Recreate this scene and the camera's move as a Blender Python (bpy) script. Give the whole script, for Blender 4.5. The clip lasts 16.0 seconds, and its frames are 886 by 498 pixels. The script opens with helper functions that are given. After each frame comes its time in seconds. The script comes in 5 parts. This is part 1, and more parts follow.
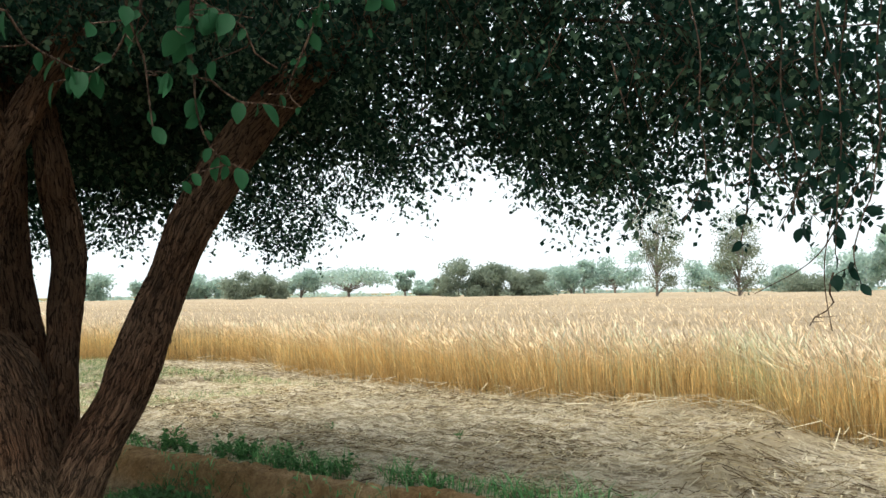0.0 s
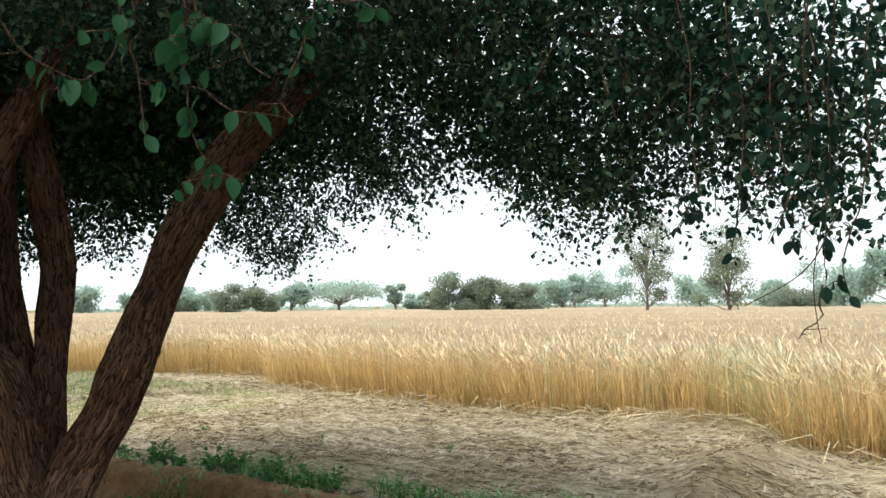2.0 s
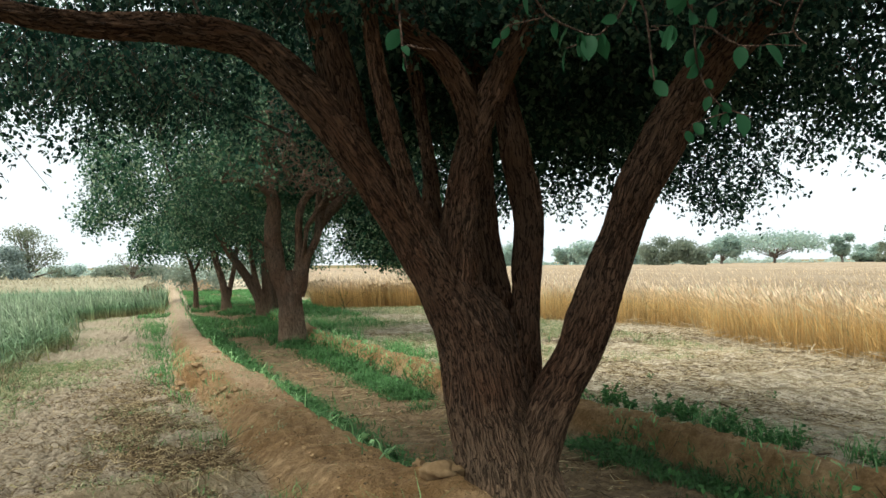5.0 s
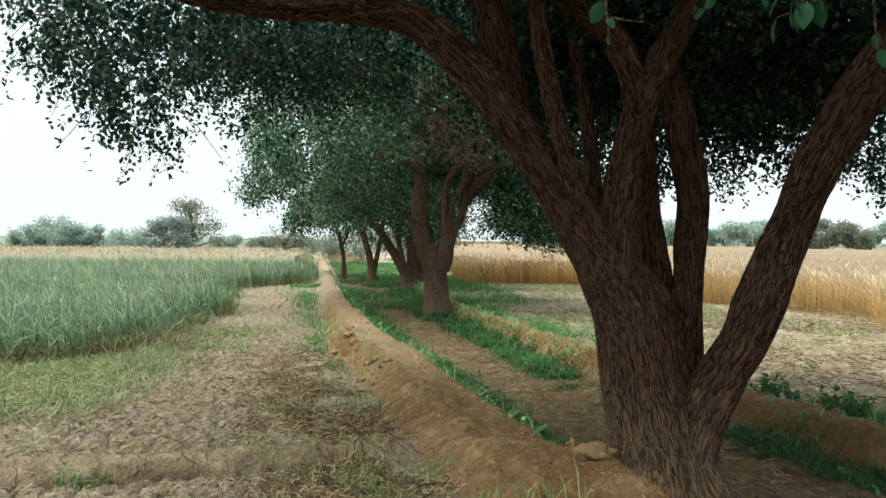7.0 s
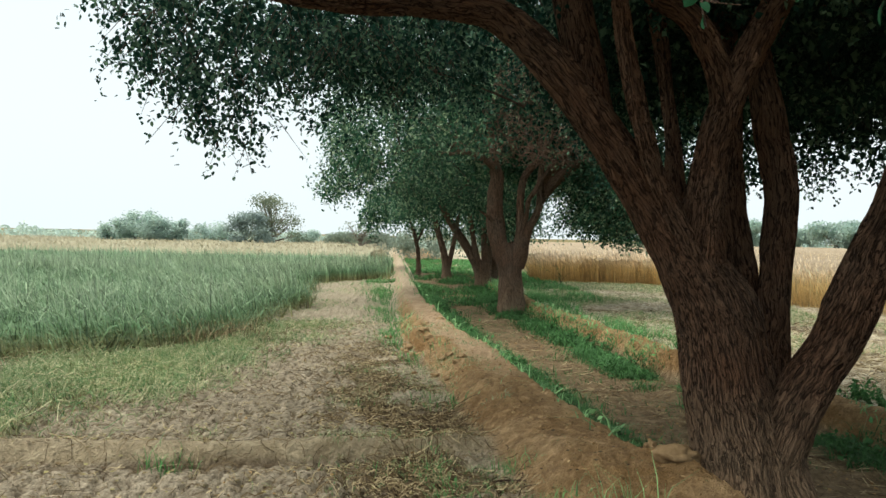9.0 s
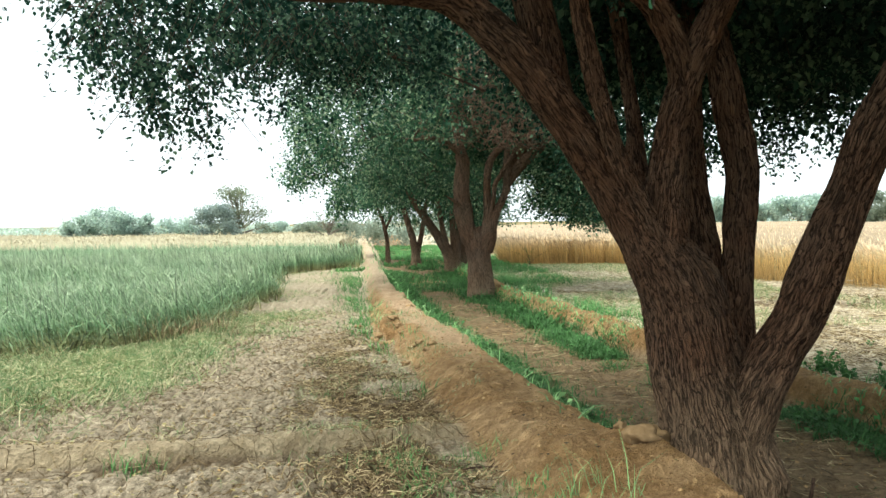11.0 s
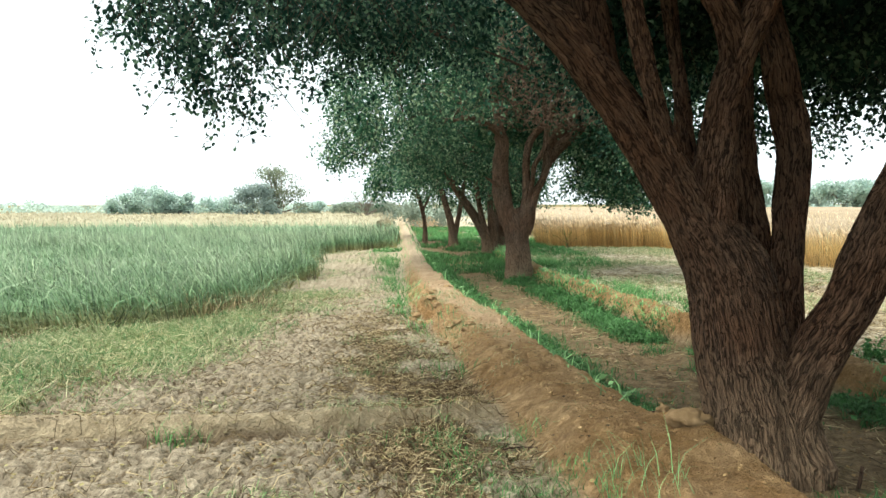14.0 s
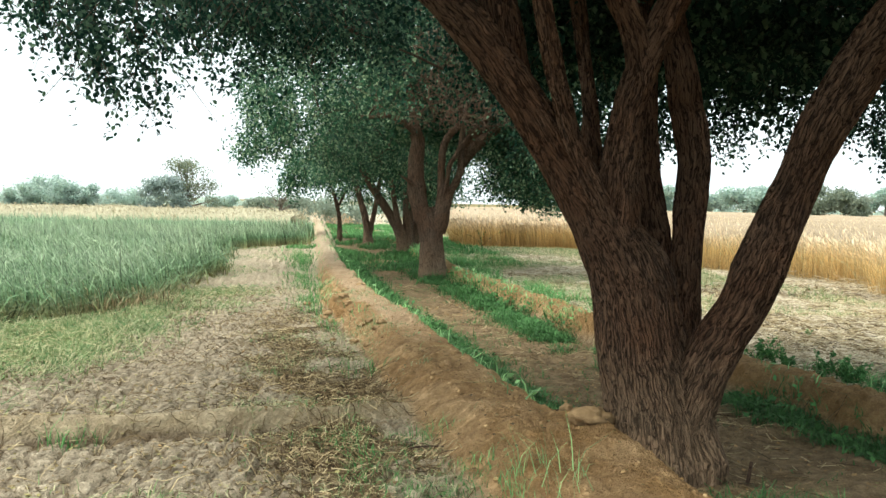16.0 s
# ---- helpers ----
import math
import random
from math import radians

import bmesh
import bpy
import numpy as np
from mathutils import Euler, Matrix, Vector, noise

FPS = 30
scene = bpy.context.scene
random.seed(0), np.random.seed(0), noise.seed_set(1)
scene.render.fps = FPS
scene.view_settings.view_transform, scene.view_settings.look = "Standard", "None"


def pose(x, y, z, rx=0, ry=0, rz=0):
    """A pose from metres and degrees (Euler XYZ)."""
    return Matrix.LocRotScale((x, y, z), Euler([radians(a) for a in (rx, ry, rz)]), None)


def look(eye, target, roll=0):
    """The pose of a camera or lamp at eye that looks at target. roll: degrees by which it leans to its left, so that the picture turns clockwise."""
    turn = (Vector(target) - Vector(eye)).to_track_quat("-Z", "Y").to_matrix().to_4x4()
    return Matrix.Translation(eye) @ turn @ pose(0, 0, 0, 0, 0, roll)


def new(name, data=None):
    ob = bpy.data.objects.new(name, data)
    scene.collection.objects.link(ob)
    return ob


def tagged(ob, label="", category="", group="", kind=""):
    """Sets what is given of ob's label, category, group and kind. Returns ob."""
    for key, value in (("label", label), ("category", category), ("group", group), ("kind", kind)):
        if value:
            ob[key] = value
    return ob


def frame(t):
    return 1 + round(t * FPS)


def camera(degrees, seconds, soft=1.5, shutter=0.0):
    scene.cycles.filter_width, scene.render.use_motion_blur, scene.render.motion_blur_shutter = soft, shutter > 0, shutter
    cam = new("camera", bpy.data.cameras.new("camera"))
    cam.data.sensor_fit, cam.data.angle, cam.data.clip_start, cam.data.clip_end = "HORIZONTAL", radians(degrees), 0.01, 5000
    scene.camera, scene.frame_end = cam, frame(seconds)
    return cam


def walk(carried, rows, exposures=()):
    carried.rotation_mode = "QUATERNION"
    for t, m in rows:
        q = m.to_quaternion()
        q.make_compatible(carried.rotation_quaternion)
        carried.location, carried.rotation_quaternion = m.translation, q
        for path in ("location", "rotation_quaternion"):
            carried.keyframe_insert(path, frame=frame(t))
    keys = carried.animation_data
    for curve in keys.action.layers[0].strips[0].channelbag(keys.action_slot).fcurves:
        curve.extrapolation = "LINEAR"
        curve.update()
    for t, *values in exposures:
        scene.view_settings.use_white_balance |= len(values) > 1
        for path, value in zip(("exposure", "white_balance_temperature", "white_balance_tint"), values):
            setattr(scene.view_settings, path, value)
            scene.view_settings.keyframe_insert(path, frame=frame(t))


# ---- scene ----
cam = camera(57.6, 16.0)
PATH = [
    (0, (-1.656, -4.66, 1.553), (-0.224, -3.269, 1.659), -0.8),
    (0.5, (-1.658, -4.658, 1.558), (-0.2, -3.299, 1.73), -1.4),
    (1, (-1.664, -4.682, 1.55), (-0.211, -3.315, 1.696), -0.9),
    (1.5, (-1.655, -4.667, 1.546), (-0.183, -3.32, 1.69), -0.3),
    (2, (-1.659, -4.659, 1.545), (-0.212, -3.286, 1.684), -0.6),
    (2.5, (-1.667, -4.656, 1.533), (-0.297, -3.204, 1.659), -1.3),
    (3, (-1.689, -4.64, 1.538), (-0.414, -3.104, 1.664), -1.2),
    (3.5, (-1.73, -4.595, 1.524), (-0.658, -2.909, 1.63), -1.7),
    (4, (-1.77, -4.572, 1.52), (-0.917, -2.765, 1.596), -0.8),
    (4.5, (-1.814, -4.595, 1.515), (-1.131, -2.716, 1.583), -1.2),
    (5, (-1.833, -4.59, 1.515), (-1.254, -2.676, 1.55), -0.7),
    (5.2, (-1.819, -4.557, 1.507), (-1.281, -2.631, 1.534), -0.7),
    (7.3, (-1.949, -4.549, 1.519), (-1.747, -2.56, 1.494), 0.3),
    (7.5, (-1.938, -4.571, 1.513), (-1.756, -2.579, 1.496), 0.1),
    (8, (-1.95, -4.557, 1.516), (-1.782, -2.564, 1.516), 0.7),
    (8.5, (-1.957, -4.544, 1.509), (-1.831, -2.548, 1.496), 0.8),
    (9, (-1.958, -4.527, 1.504), (-1.898, -2.528, 1.472), 1.2),
    (9.2, (-1.956, -4.587, 1.504), (-1.899, -2.588, 1.441), 0.7),
    (11.3, (-1.917, -4.476, 1.519), (-1.773, -2.483, 1.45), -0.5),
    (11.5, (-1.926, -4.477, 1.517), (-1.786, -2.484, 1.433), 0.5),
    (12, (-1.928, -4.448, 1.5), (-1.855, -2.454, 1.358), -0.6),
    (12.5, (-1.919, -4.431, 1.493), (-1.851, -2.439, 1.32), -1.2),
    (13, (-1.94, -4.437, 1.506), (-1.914, -2.441, 1.381), -0.2),
    (13.5, (-1.951, -4.438, 1.501), (-1.921, -2.442, 1.391), 0.0),
    (14, (-1.951, -4.447, 1.498), (-1.907, -2.45, 1.386), -0.1),
    (14.5, (-1.949, -4.443, 1.495), (-1.872, -2.448, 1.379), 0.5),
    (15, (-1.935, -4.442, 1.488), (-1.798, -2.452, 1.347), 1.4),
    (15.5, (-1.926, -4.408, 1.49), (-1.715, -2.424, 1.347), 0.9),
    (16, (-1.915, -4.443, 1.504), (-1.663, -2.463, 1.389), 1.2),
]

EXPOSURES = [(0, 0.75, 6500, 7), (3, 0.75, 6500, 7), (4, 0.54, 6500, 7), (5, 0.60, 6500, 7), (9, 0.46, 6500, 5), (11.3, 1.16, 6500, 4), (12.5, 1.27, 6500, 4), (13.0, 1.20, 6500, 4), (13.4, 0.98, 6500, 4), (14.0, 1.06, 6500, 4), (16, 1.0, 6500, 4)]
walk(cam, [(t, look(eye, target, roll)) for t, eye, target, roll in PATH], EXPOSURES)

# ---------------------------------------------------------------- sky and light
world = bpy.data.worlds.new("overcast")
scene.world = world
world.use_nodes = True
wt = world.node_tree
wt.nodes.clear()
sky = wt.nodes.new("ShaderNodeTexSky")
sky.sky_type = 'NISHITA'
sky.sun_disc = False
sky.sun_elevation = radians(64)
sky.sun_rotation = radians(259)
sky.dust_density = 6.0
sky.air_density = 1.2
veil = wt.nodes.new("ShaderNodeMixRGB")
veil.inputs[0].default_value = 0.88
veil.inputs[2].default_value = (7.6, 8.3, 8.75, 1)
back = wt.nodes.new("ShaderNodeBackground")
back.inputs[1].default_value = 0.1
out = wt.nodes.new("ShaderNodeOutputWorld")
wt.links.new(sky.outputs[0], veil.inputs[1])
wt.links.new(veil.outputs[0], back.inputs[0])
wt.links.new(back.outputs[0], out.inputs[0])

sun_data = bpy.data.lights.new("sun", 'SUN')
sun_data.energy = 3.7
sun_data.angle = radians(62)
sun_data.color = (1.0, 0.95, 0.87)
sun = new("sun", sun_data)
sun.matrix_world = look((-12, -2, 25), (0, 0, 0))


# ---------------------------------------------------------------- materials
class Mat:
    """A small builder for node materials on object coordinates."""

    def __init__(self, name):
        self.m = bpy.data.materials.new(name)
        self.m.use_nodes = True
        self.t = self.m.node_tree
        self.t.nodes.clear()
        self.o = self.t.nodes.new("ShaderNodeOutputMaterial")
        self.co = self.t.nodes.new("ShaderNodeTexCoord").outputs["Object"]

    def n(self, kind, **kw):
        node = self.t.nodes.new(kind)
        for k, v in kw.items():
            node.inputs[k.replace("_", " ")].default_value = v
        return node

    def link(self, a, b):
        self.t.links.new(a, b)

    def stretch(self, scale):
        mp = self.n("ShaderNodeMapping")
        mp.inputs["Scale"].default_value = scale
        self.link(self.co, mp.inputs["Vector"])
        return mp.outputs[0]

    def noise(self, scale, detail=4.0, rough=0.6, at=None):
        node = self.n("ShaderNodeTexNoise", Scale=scale, Detail=detail, Roughness=rough)
        self.link(at or self.co, node.inputs["Vector"])
        return node.outputs["Fac"]

    def ramp(self, fac, stops):
        node = self.t.nodes.new("ShaderNodeValToRGB")
        e = node.color_ramp.elements
        while len(e) < len(stops):
            e.new(0.5)
        for el, (p, c) in zip(e, stops):
            el.position, el.color = p, (*c, 1) if len(c) == 3 else c
        self.link(fac, node.inputs[0])
        return node.outputs[0]

    def mix(self, fac, a, b, kind='MIX'):
        node = self.t.nodes.new("ShaderNodeMixRGB")
        node.blend_type = kind
        for s, v in zip(node.inputs, (fac, a, b)):
            if isinstance(v, (int, float)):
                s.default_value = v
            elif isinstance(v, tuple):
                s.default_value = (*v, 1)
            else:
                self.link(v, s)
        return node.outputs[0]

    def math(self, op, a, b=0.0):
        node = self.t.nodes.new("ShaderNodeMath")
        node.operation = op
        for s, v in zip(node.inputs, (a, b)):
            if isinstance(v, (int, float)):
                s.default_value = v
            else:
                self.link(v, s)
        return node.outputs[0]

    def attr(self, name):
        node = self.t.nodes.new("ShaderNodeAttribute")
        node.attribute_name = name
        return node.outputs["Fac"]

    def island(self):
        return self.t.nodes.new("ShaderNodeNewGeometry").outputs["Random Per Island"]

    def height(self):
        node = self.t.nodes.new("ShaderNodeSeparateXYZ")
        self.link(self.co, node.inputs[0])
        return node.outputs[2]

    def done(self, colour, rough=0.85, bump=None, strength=0.5, depth=0.02, see=0.0, gloss=0.3):
        b = self.n("ShaderNodeBsdfPrincipled", Roughness=rough)
        b.inputs["Specular IOR Level"].default_value = gloss
        if isinstance(colour, tuple):
            b.inputs["Base Color"].default_value = (*colour, 1)
        else:
            self.link(colour, b.inputs["Base Color"])
        if bump is not None:
            bn = self.n("ShaderNodeBump", Strength=strength, Distance=depth)
            self.link(bump, bn.inputs["Height"])
            self.link(bn.outputs[0], b.inputs["Normal"])
        shader = b.outputs[0]
        if see:
            tr = self.n("ShaderNodeBsdfTranslucent")
            if isinstance(colour, tuple):
                tr.inputs[0].default_value = (*colour, 1)
            else:
                self.link(colour, tr.inputs[0])
            mx = self.n("ShaderNodeMixShader", Fac=see)
            self.link(shader, mx.inputs[1])
            self.link(tr.outputs[0], mx.inputs[2])
            shader = mx.outputs[0]
        self.link(shader, self.o.inputs[0])
        return self.m


def soil_material():
    m = Mat("dry_soil")
    big, mid, fine, grit = m.noise(0.5, 3), m.noise(4.0, 5), m.noise(45.0, 4, 0.7), m.noise(120.0, 3, 0.7)
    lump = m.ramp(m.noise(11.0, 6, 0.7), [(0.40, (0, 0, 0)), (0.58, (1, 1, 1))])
    # Shade of hollows and clod cracks is put into the soil as dark colour.
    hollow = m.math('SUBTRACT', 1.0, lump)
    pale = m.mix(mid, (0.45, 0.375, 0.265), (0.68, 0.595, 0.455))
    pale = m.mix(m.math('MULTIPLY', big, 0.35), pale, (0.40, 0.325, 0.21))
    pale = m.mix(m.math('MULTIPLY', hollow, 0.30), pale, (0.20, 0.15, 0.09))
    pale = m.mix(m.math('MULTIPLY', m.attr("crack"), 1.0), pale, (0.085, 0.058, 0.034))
    worn = m.ramp(m.noise(1.6, 5, 0.65), [(0.38, (0, 0, 0)), (0.62, (1, 1, 1))])
    bund = m.mix(worn, (0.385, 0.230, 0.100), (0.60, 0.400, 0.212))
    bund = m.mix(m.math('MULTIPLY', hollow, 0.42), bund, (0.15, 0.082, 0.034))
    scar = m.ramp(m.noise(7.0, 6, 0.78, m.stretch((1.0, 0.6, 1.0))), [(0.53, (0, 0, 0)), (0.62, (1, 1, 1))])
    bund = m.mix(m.math('MULTIPLY', scar, 0.38), bund, (0.16, 0.088, 0.038))
    bund = m.mix(m.math('MULTIPLY', m.ramp(fine, [(0.56, (0, 0, 0)), (0.66, (1, 1, 1))]), 0.3), bund, (0.45, 0.31, 0.17))
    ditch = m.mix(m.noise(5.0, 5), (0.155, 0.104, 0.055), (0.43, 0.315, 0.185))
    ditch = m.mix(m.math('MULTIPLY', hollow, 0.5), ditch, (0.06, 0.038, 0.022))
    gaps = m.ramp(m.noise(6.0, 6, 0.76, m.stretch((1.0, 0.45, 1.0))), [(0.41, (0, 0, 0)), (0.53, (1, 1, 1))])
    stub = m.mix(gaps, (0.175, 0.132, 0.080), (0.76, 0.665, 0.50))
    stub = m.mix(m.math('MULTIPLY', big, 0.3), stub, (0.40, 0.34, 0.24))
    litter = m.mix(m.noise(16.0, 5, 0.7), (0.030, 0.019, 0.011), (0.24, 0.165, 0.085))
    c = m.mix(m.attr("stubble"), pale, stub)
    c = m.mix(m.math('MULTIPLY', m.attr("litter"), 0.85), c, litter)
    bank = m.mix(m.noise(6.0, 5, 0.65), (0.33, 0.255, 0.145), (0.58, 0.485, 0.33))
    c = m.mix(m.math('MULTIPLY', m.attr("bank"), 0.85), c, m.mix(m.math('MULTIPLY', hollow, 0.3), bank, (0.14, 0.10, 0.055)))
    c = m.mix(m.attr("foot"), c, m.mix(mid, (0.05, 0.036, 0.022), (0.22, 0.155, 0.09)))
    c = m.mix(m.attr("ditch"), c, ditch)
    bund = m.mix(m.attr("crest"), bund, m.mix(worn, (0.46, 0.31, 0.185), (0.66, 0.485, 0.325)))
    c = m.mix(m.attr("bund"), c, bund)
    c = m.mix(m.attr("crop"), c, m.mix(m.noise(2.0), (0.15, 0.125, 0.06), (0.26, 0.215, 0.10)))
    calm = m.math('SUBTRACT', 1.0, m.math('MULTIPLY', m.math('MAXIMUM', m.attr("bund"), m.attr("bank")), 0.4))
    c = m.mix(m.math('MULTIPLY', calm, 0.38), c, m.ramp(fine, [(0.32, (0.35, 0.34, 0.33)), (0.66, (1.2, 1.2, 1.2))]), 'MULTIPLY')
    c = m.mix(m.math('MULTIPLY', calm, 0.35), c, m.ramp(grit, [(0.36, (0.4, 0.38, 0.36)), (0.6, (1.2, 1.2, 1.2))]), 'MULTIPLY')
    crumb = m.math('MULTIPLY', m.math('MULTIPLY', m.noise(22.0, 5, 0.75), m.attr("bund")), 1.6)
    relief = m.math('ADD', m.math('ADD', fine, m.math('MULTIPLY', lump, 0.7)), m.math('ADD', m.math('MULTIPLY', mid, 1.6), crumb))
    return m.done(c, 0.95, relief, 1.0, 0.04, gloss=0.1)


def bark_material(name, dark, light, along=False):
    """Long interlaced furrows; along: the grain follows the limb."""
    m = Mat(name)
    if along:
        node = m.t.nodes.new("ShaderNodeAttribute")
        node.attribute_name = "along"
        m.co = node.outputs["Vector"]
    warp = m.n("ShaderNodeTexNoise", Scale=6.0, Detail=3.0)
    m.link(m.co, warp.inputs["Vector"])
    bent = m.n("ShaderNodeVectorMath")
    bent.operation = 'MULTIPLY_ADD'
    m.link(warp.outputs["Color"], bent.inputs[0])
    bent.inputs[1].default_value = (0.06, 0.06, 0.2)
    m.link(m.co, bent.inputs[2])
    mp = m.n("ShaderNodeMapping")
    mp.inputs["Scale"].default_value = (1.0, 1.0, 0.11)
    m.link(bent.outputs[0], mp.inputs["Vector"])

    def furrow(scale, sharp):
        f = m.math('ABSOLUTE', m.math('SUBTRACT', m.noise(scale, 2, 0.5, mp.outputs[0]), 0.5))
        return m.ramp(m.math('MULTIPLY', f, sharp), [(0.05, (0, 0, 0)), (0.45, (1, 1, 1))])
    wide, thin = furrow(46.0, 8.5), furrow(95.0, 7.0)
    grain, fine, patch = m.noise(70.0, 5, 0.7, m.stretch((1.0, 1.0, 0.3))), m.noise(150.0, 3), m.noise(2.3, 4)
    ridge = m.math('ADD', m.math('MULTIPLY', m.math('MULTIPLY', wide, m.math('ADD', m.math('MULTIPLY', thin, 0.4), 0.6)), 0.75), m.math('MULTIPLY', grain, 0.35))
    c = m.mix(m.ramp(ridge, [(0.12, (0, 0, 0)), (1.05, (1, 1, 1))]), dark, light)
    c = m.mix(m.math('MULTIPLY', m.ramp(patch, [(0.4, (0, 0, 0)), (0.65, (1, 1, 1))]), 0.55), c, m.mix(ridge, (dark[0] * 1.6, dark[1] * 1.3, dark[2] * 1.2), (light[0] * 0.95, light[1] * 0.72, light[2] * 0.58)))
    c = m.mix(0.35, c, m.ramp(fine, [(0.3, (0.55, 0.55, 0.55)), (0.8, (1.15, 1.15, 1.15))]), 'MULTIPLY')
    if along:
        # dust and splashed mud on the foot of the trunk
        at = m.t.nodes.new("ShaderNodeTexCoord").outputs["Object"]
        up = m.t.nodes.new("ShaderNodeSeparateXYZ")
        m.link(at, up.inputs[0])
        edge = m.math('ADD', up.outputs[2], m.math('MULTIPLY', m.noise(5.0, 4, 0.7, at), 0.5))
        mud = m.ramp(edge, [(0.38, (1, 1, 1)), (1.0, (0, 0, 0))])
        c = m.mix(m.math('MULTIPLY', mud, m.math('ADD', m.math('MULTIPLY', ridge, 0.28), 0.10)), c, (0.40, 0.295, 0.19))
    return m.done(c, 0.92, m.math('ADD', ridge, m.math('MULTIPLY', fine, 0.12)), 1.0, 0.04, gloss=0.12)


def leaf_material(name, a, b, c, see=0.3, rough=0.6, gloss=0.18, most=0.55):
    m = Mat(name)
    r = m.island()
    col = m.ramp(r, [(0.0, a), (most, b), (1.0, c)])
    col = m.mix(0.35, col, m.ramp(m.noise(0.9, 2), [(0.3, (0.55, 0.6, 0.6)), (0.7, (1.15, 1.1, 0.9))]), 'MULTIPLY')
    return m.done(col, rough, see=see, gloss=gloss)


def stalk_material(name, low, mid, top, h, spread=0.3):
    m = Mat(name)
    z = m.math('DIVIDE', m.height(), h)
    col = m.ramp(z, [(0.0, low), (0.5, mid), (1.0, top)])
    r = m.island()
    col = m.mix(1.0, col, m.ramp(r, [(0.0, (1 - spread, 1 - spread, 1 - spread)), (1.0, (1 + spread, 1 + spread * 0.9, 1 + spread * 0.7))]), 'MULTIPLY')
    patch = m.noise(0.45, 3)
    col = m.mix(0.4, col, m.ramp(patch, [(0.35, (0.85, 0.78, 0.62)), (0.65, (1.12, 1.1, 1.12))]), 'MULTIPLY')
    return m.done(col, 0.7, see=0.2, gloss=0.2)


def canopy_material(name, gap, ear_tint, band_tint):
    """Countless ears seen as one grainy sheet, with bands of paler and browner growth."""
    m = Mat(name)
    band, tuft, ear = m.noise(0.16, 4, 0.6, m.stretch((1.0, 0.35, 1.0))), m.noise(2.2, 5, 0.7), m.noise(16.0, 4, 0.75)
    c = m.mix(m.ramp(ear, [(0.36, (0, 0, 0)), (0.62, (1, 1, 1))]), gap, ear_tint)
    c = m.mix(m.math('MULTIPLY', m.ramp(tuft, [(0.42, (0, 0, 0)), (0.66, (1, 1, 1))]), 0.4), c, gap)
    c = m.mix(m.math('MULTIPLY', m.ramp(band, [(0.40, (0, 0, 0)), (0.62, (1, 1, 1))]), 0.55), c, band_tint)
    return m.done(c, 0.9, m.math('ADD', ear, tuft), 1.0, 0.12, gloss=0.1)


SOIL = soil_material()
BARK = bark_material("grey_brown_bark", (0.012, 0.0075, 0.005), (0.143, 0.088, 0.056), True)
DEAD_TWIG = bark_material("dead_twig_bark", (0.075, 0.050, 0.038), (0.30, 0.215, 0.16))
# Same bark as BARK in lighter tones, for the row trees.
ROW_BARK = bark_material("paler_row_bark", (0.035, 0.023, 0.016), (0.215, 0.148, 0.105), True)
KNOT = bark_material("knot_bark", (0.025, 0.015, 0.010), (0.2, 0.14, 0.095))
TWIG = bark_material("twig_bark", (0.04, 0.026, 0.02), (0.13, 0.09, 0.065))
# The crown's shade is put into this dark leaf colour; row_leaves stays lighter.
LEAF = leaf_material("shaded_tree_leaves", (0.006, 0.022, 0.016), (0.014, 0.048, 0.034), (0.12, 0.20, 0.13), 0.55, 0.55, 0.12, 0.62)
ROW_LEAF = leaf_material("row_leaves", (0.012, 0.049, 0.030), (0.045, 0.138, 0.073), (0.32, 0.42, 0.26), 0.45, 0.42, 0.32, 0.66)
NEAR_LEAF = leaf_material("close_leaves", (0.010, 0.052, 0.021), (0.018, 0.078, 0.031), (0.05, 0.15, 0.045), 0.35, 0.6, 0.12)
# Distance haze is put into the base colours of the far foliage.
FAR_LEAF = leaf_material("hazed_far_leaves", (0.37, 0.485, 0.455), (0.42, 0.535, 0.49), (0.45, 0.55, 0.48), 0.78, 0.8)
FAR_BUSH = leaf_material("hazed_far_bush", (0.20, 0.25, 0.205), (0.25, 0.30, 0.24), (0.28, 0.315, 0.245), 0.65, 0.8)
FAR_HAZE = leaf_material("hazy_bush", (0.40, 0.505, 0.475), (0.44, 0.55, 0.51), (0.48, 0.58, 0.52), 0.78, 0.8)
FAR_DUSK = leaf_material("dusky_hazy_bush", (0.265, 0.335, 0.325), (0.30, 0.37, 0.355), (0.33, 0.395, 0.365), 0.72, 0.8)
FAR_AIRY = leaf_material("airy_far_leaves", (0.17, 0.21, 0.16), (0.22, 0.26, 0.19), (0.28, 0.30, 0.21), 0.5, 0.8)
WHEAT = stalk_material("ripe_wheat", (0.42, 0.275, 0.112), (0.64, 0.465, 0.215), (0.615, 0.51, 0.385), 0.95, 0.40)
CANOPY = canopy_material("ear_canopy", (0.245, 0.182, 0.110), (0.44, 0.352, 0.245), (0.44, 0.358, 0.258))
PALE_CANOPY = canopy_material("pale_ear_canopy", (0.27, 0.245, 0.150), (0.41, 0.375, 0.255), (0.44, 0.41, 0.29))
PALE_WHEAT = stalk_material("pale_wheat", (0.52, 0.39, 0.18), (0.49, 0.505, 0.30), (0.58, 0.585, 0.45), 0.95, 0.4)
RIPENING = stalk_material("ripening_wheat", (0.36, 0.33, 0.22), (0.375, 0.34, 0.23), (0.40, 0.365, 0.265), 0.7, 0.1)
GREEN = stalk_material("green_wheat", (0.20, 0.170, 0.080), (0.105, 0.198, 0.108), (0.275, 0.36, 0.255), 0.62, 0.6)
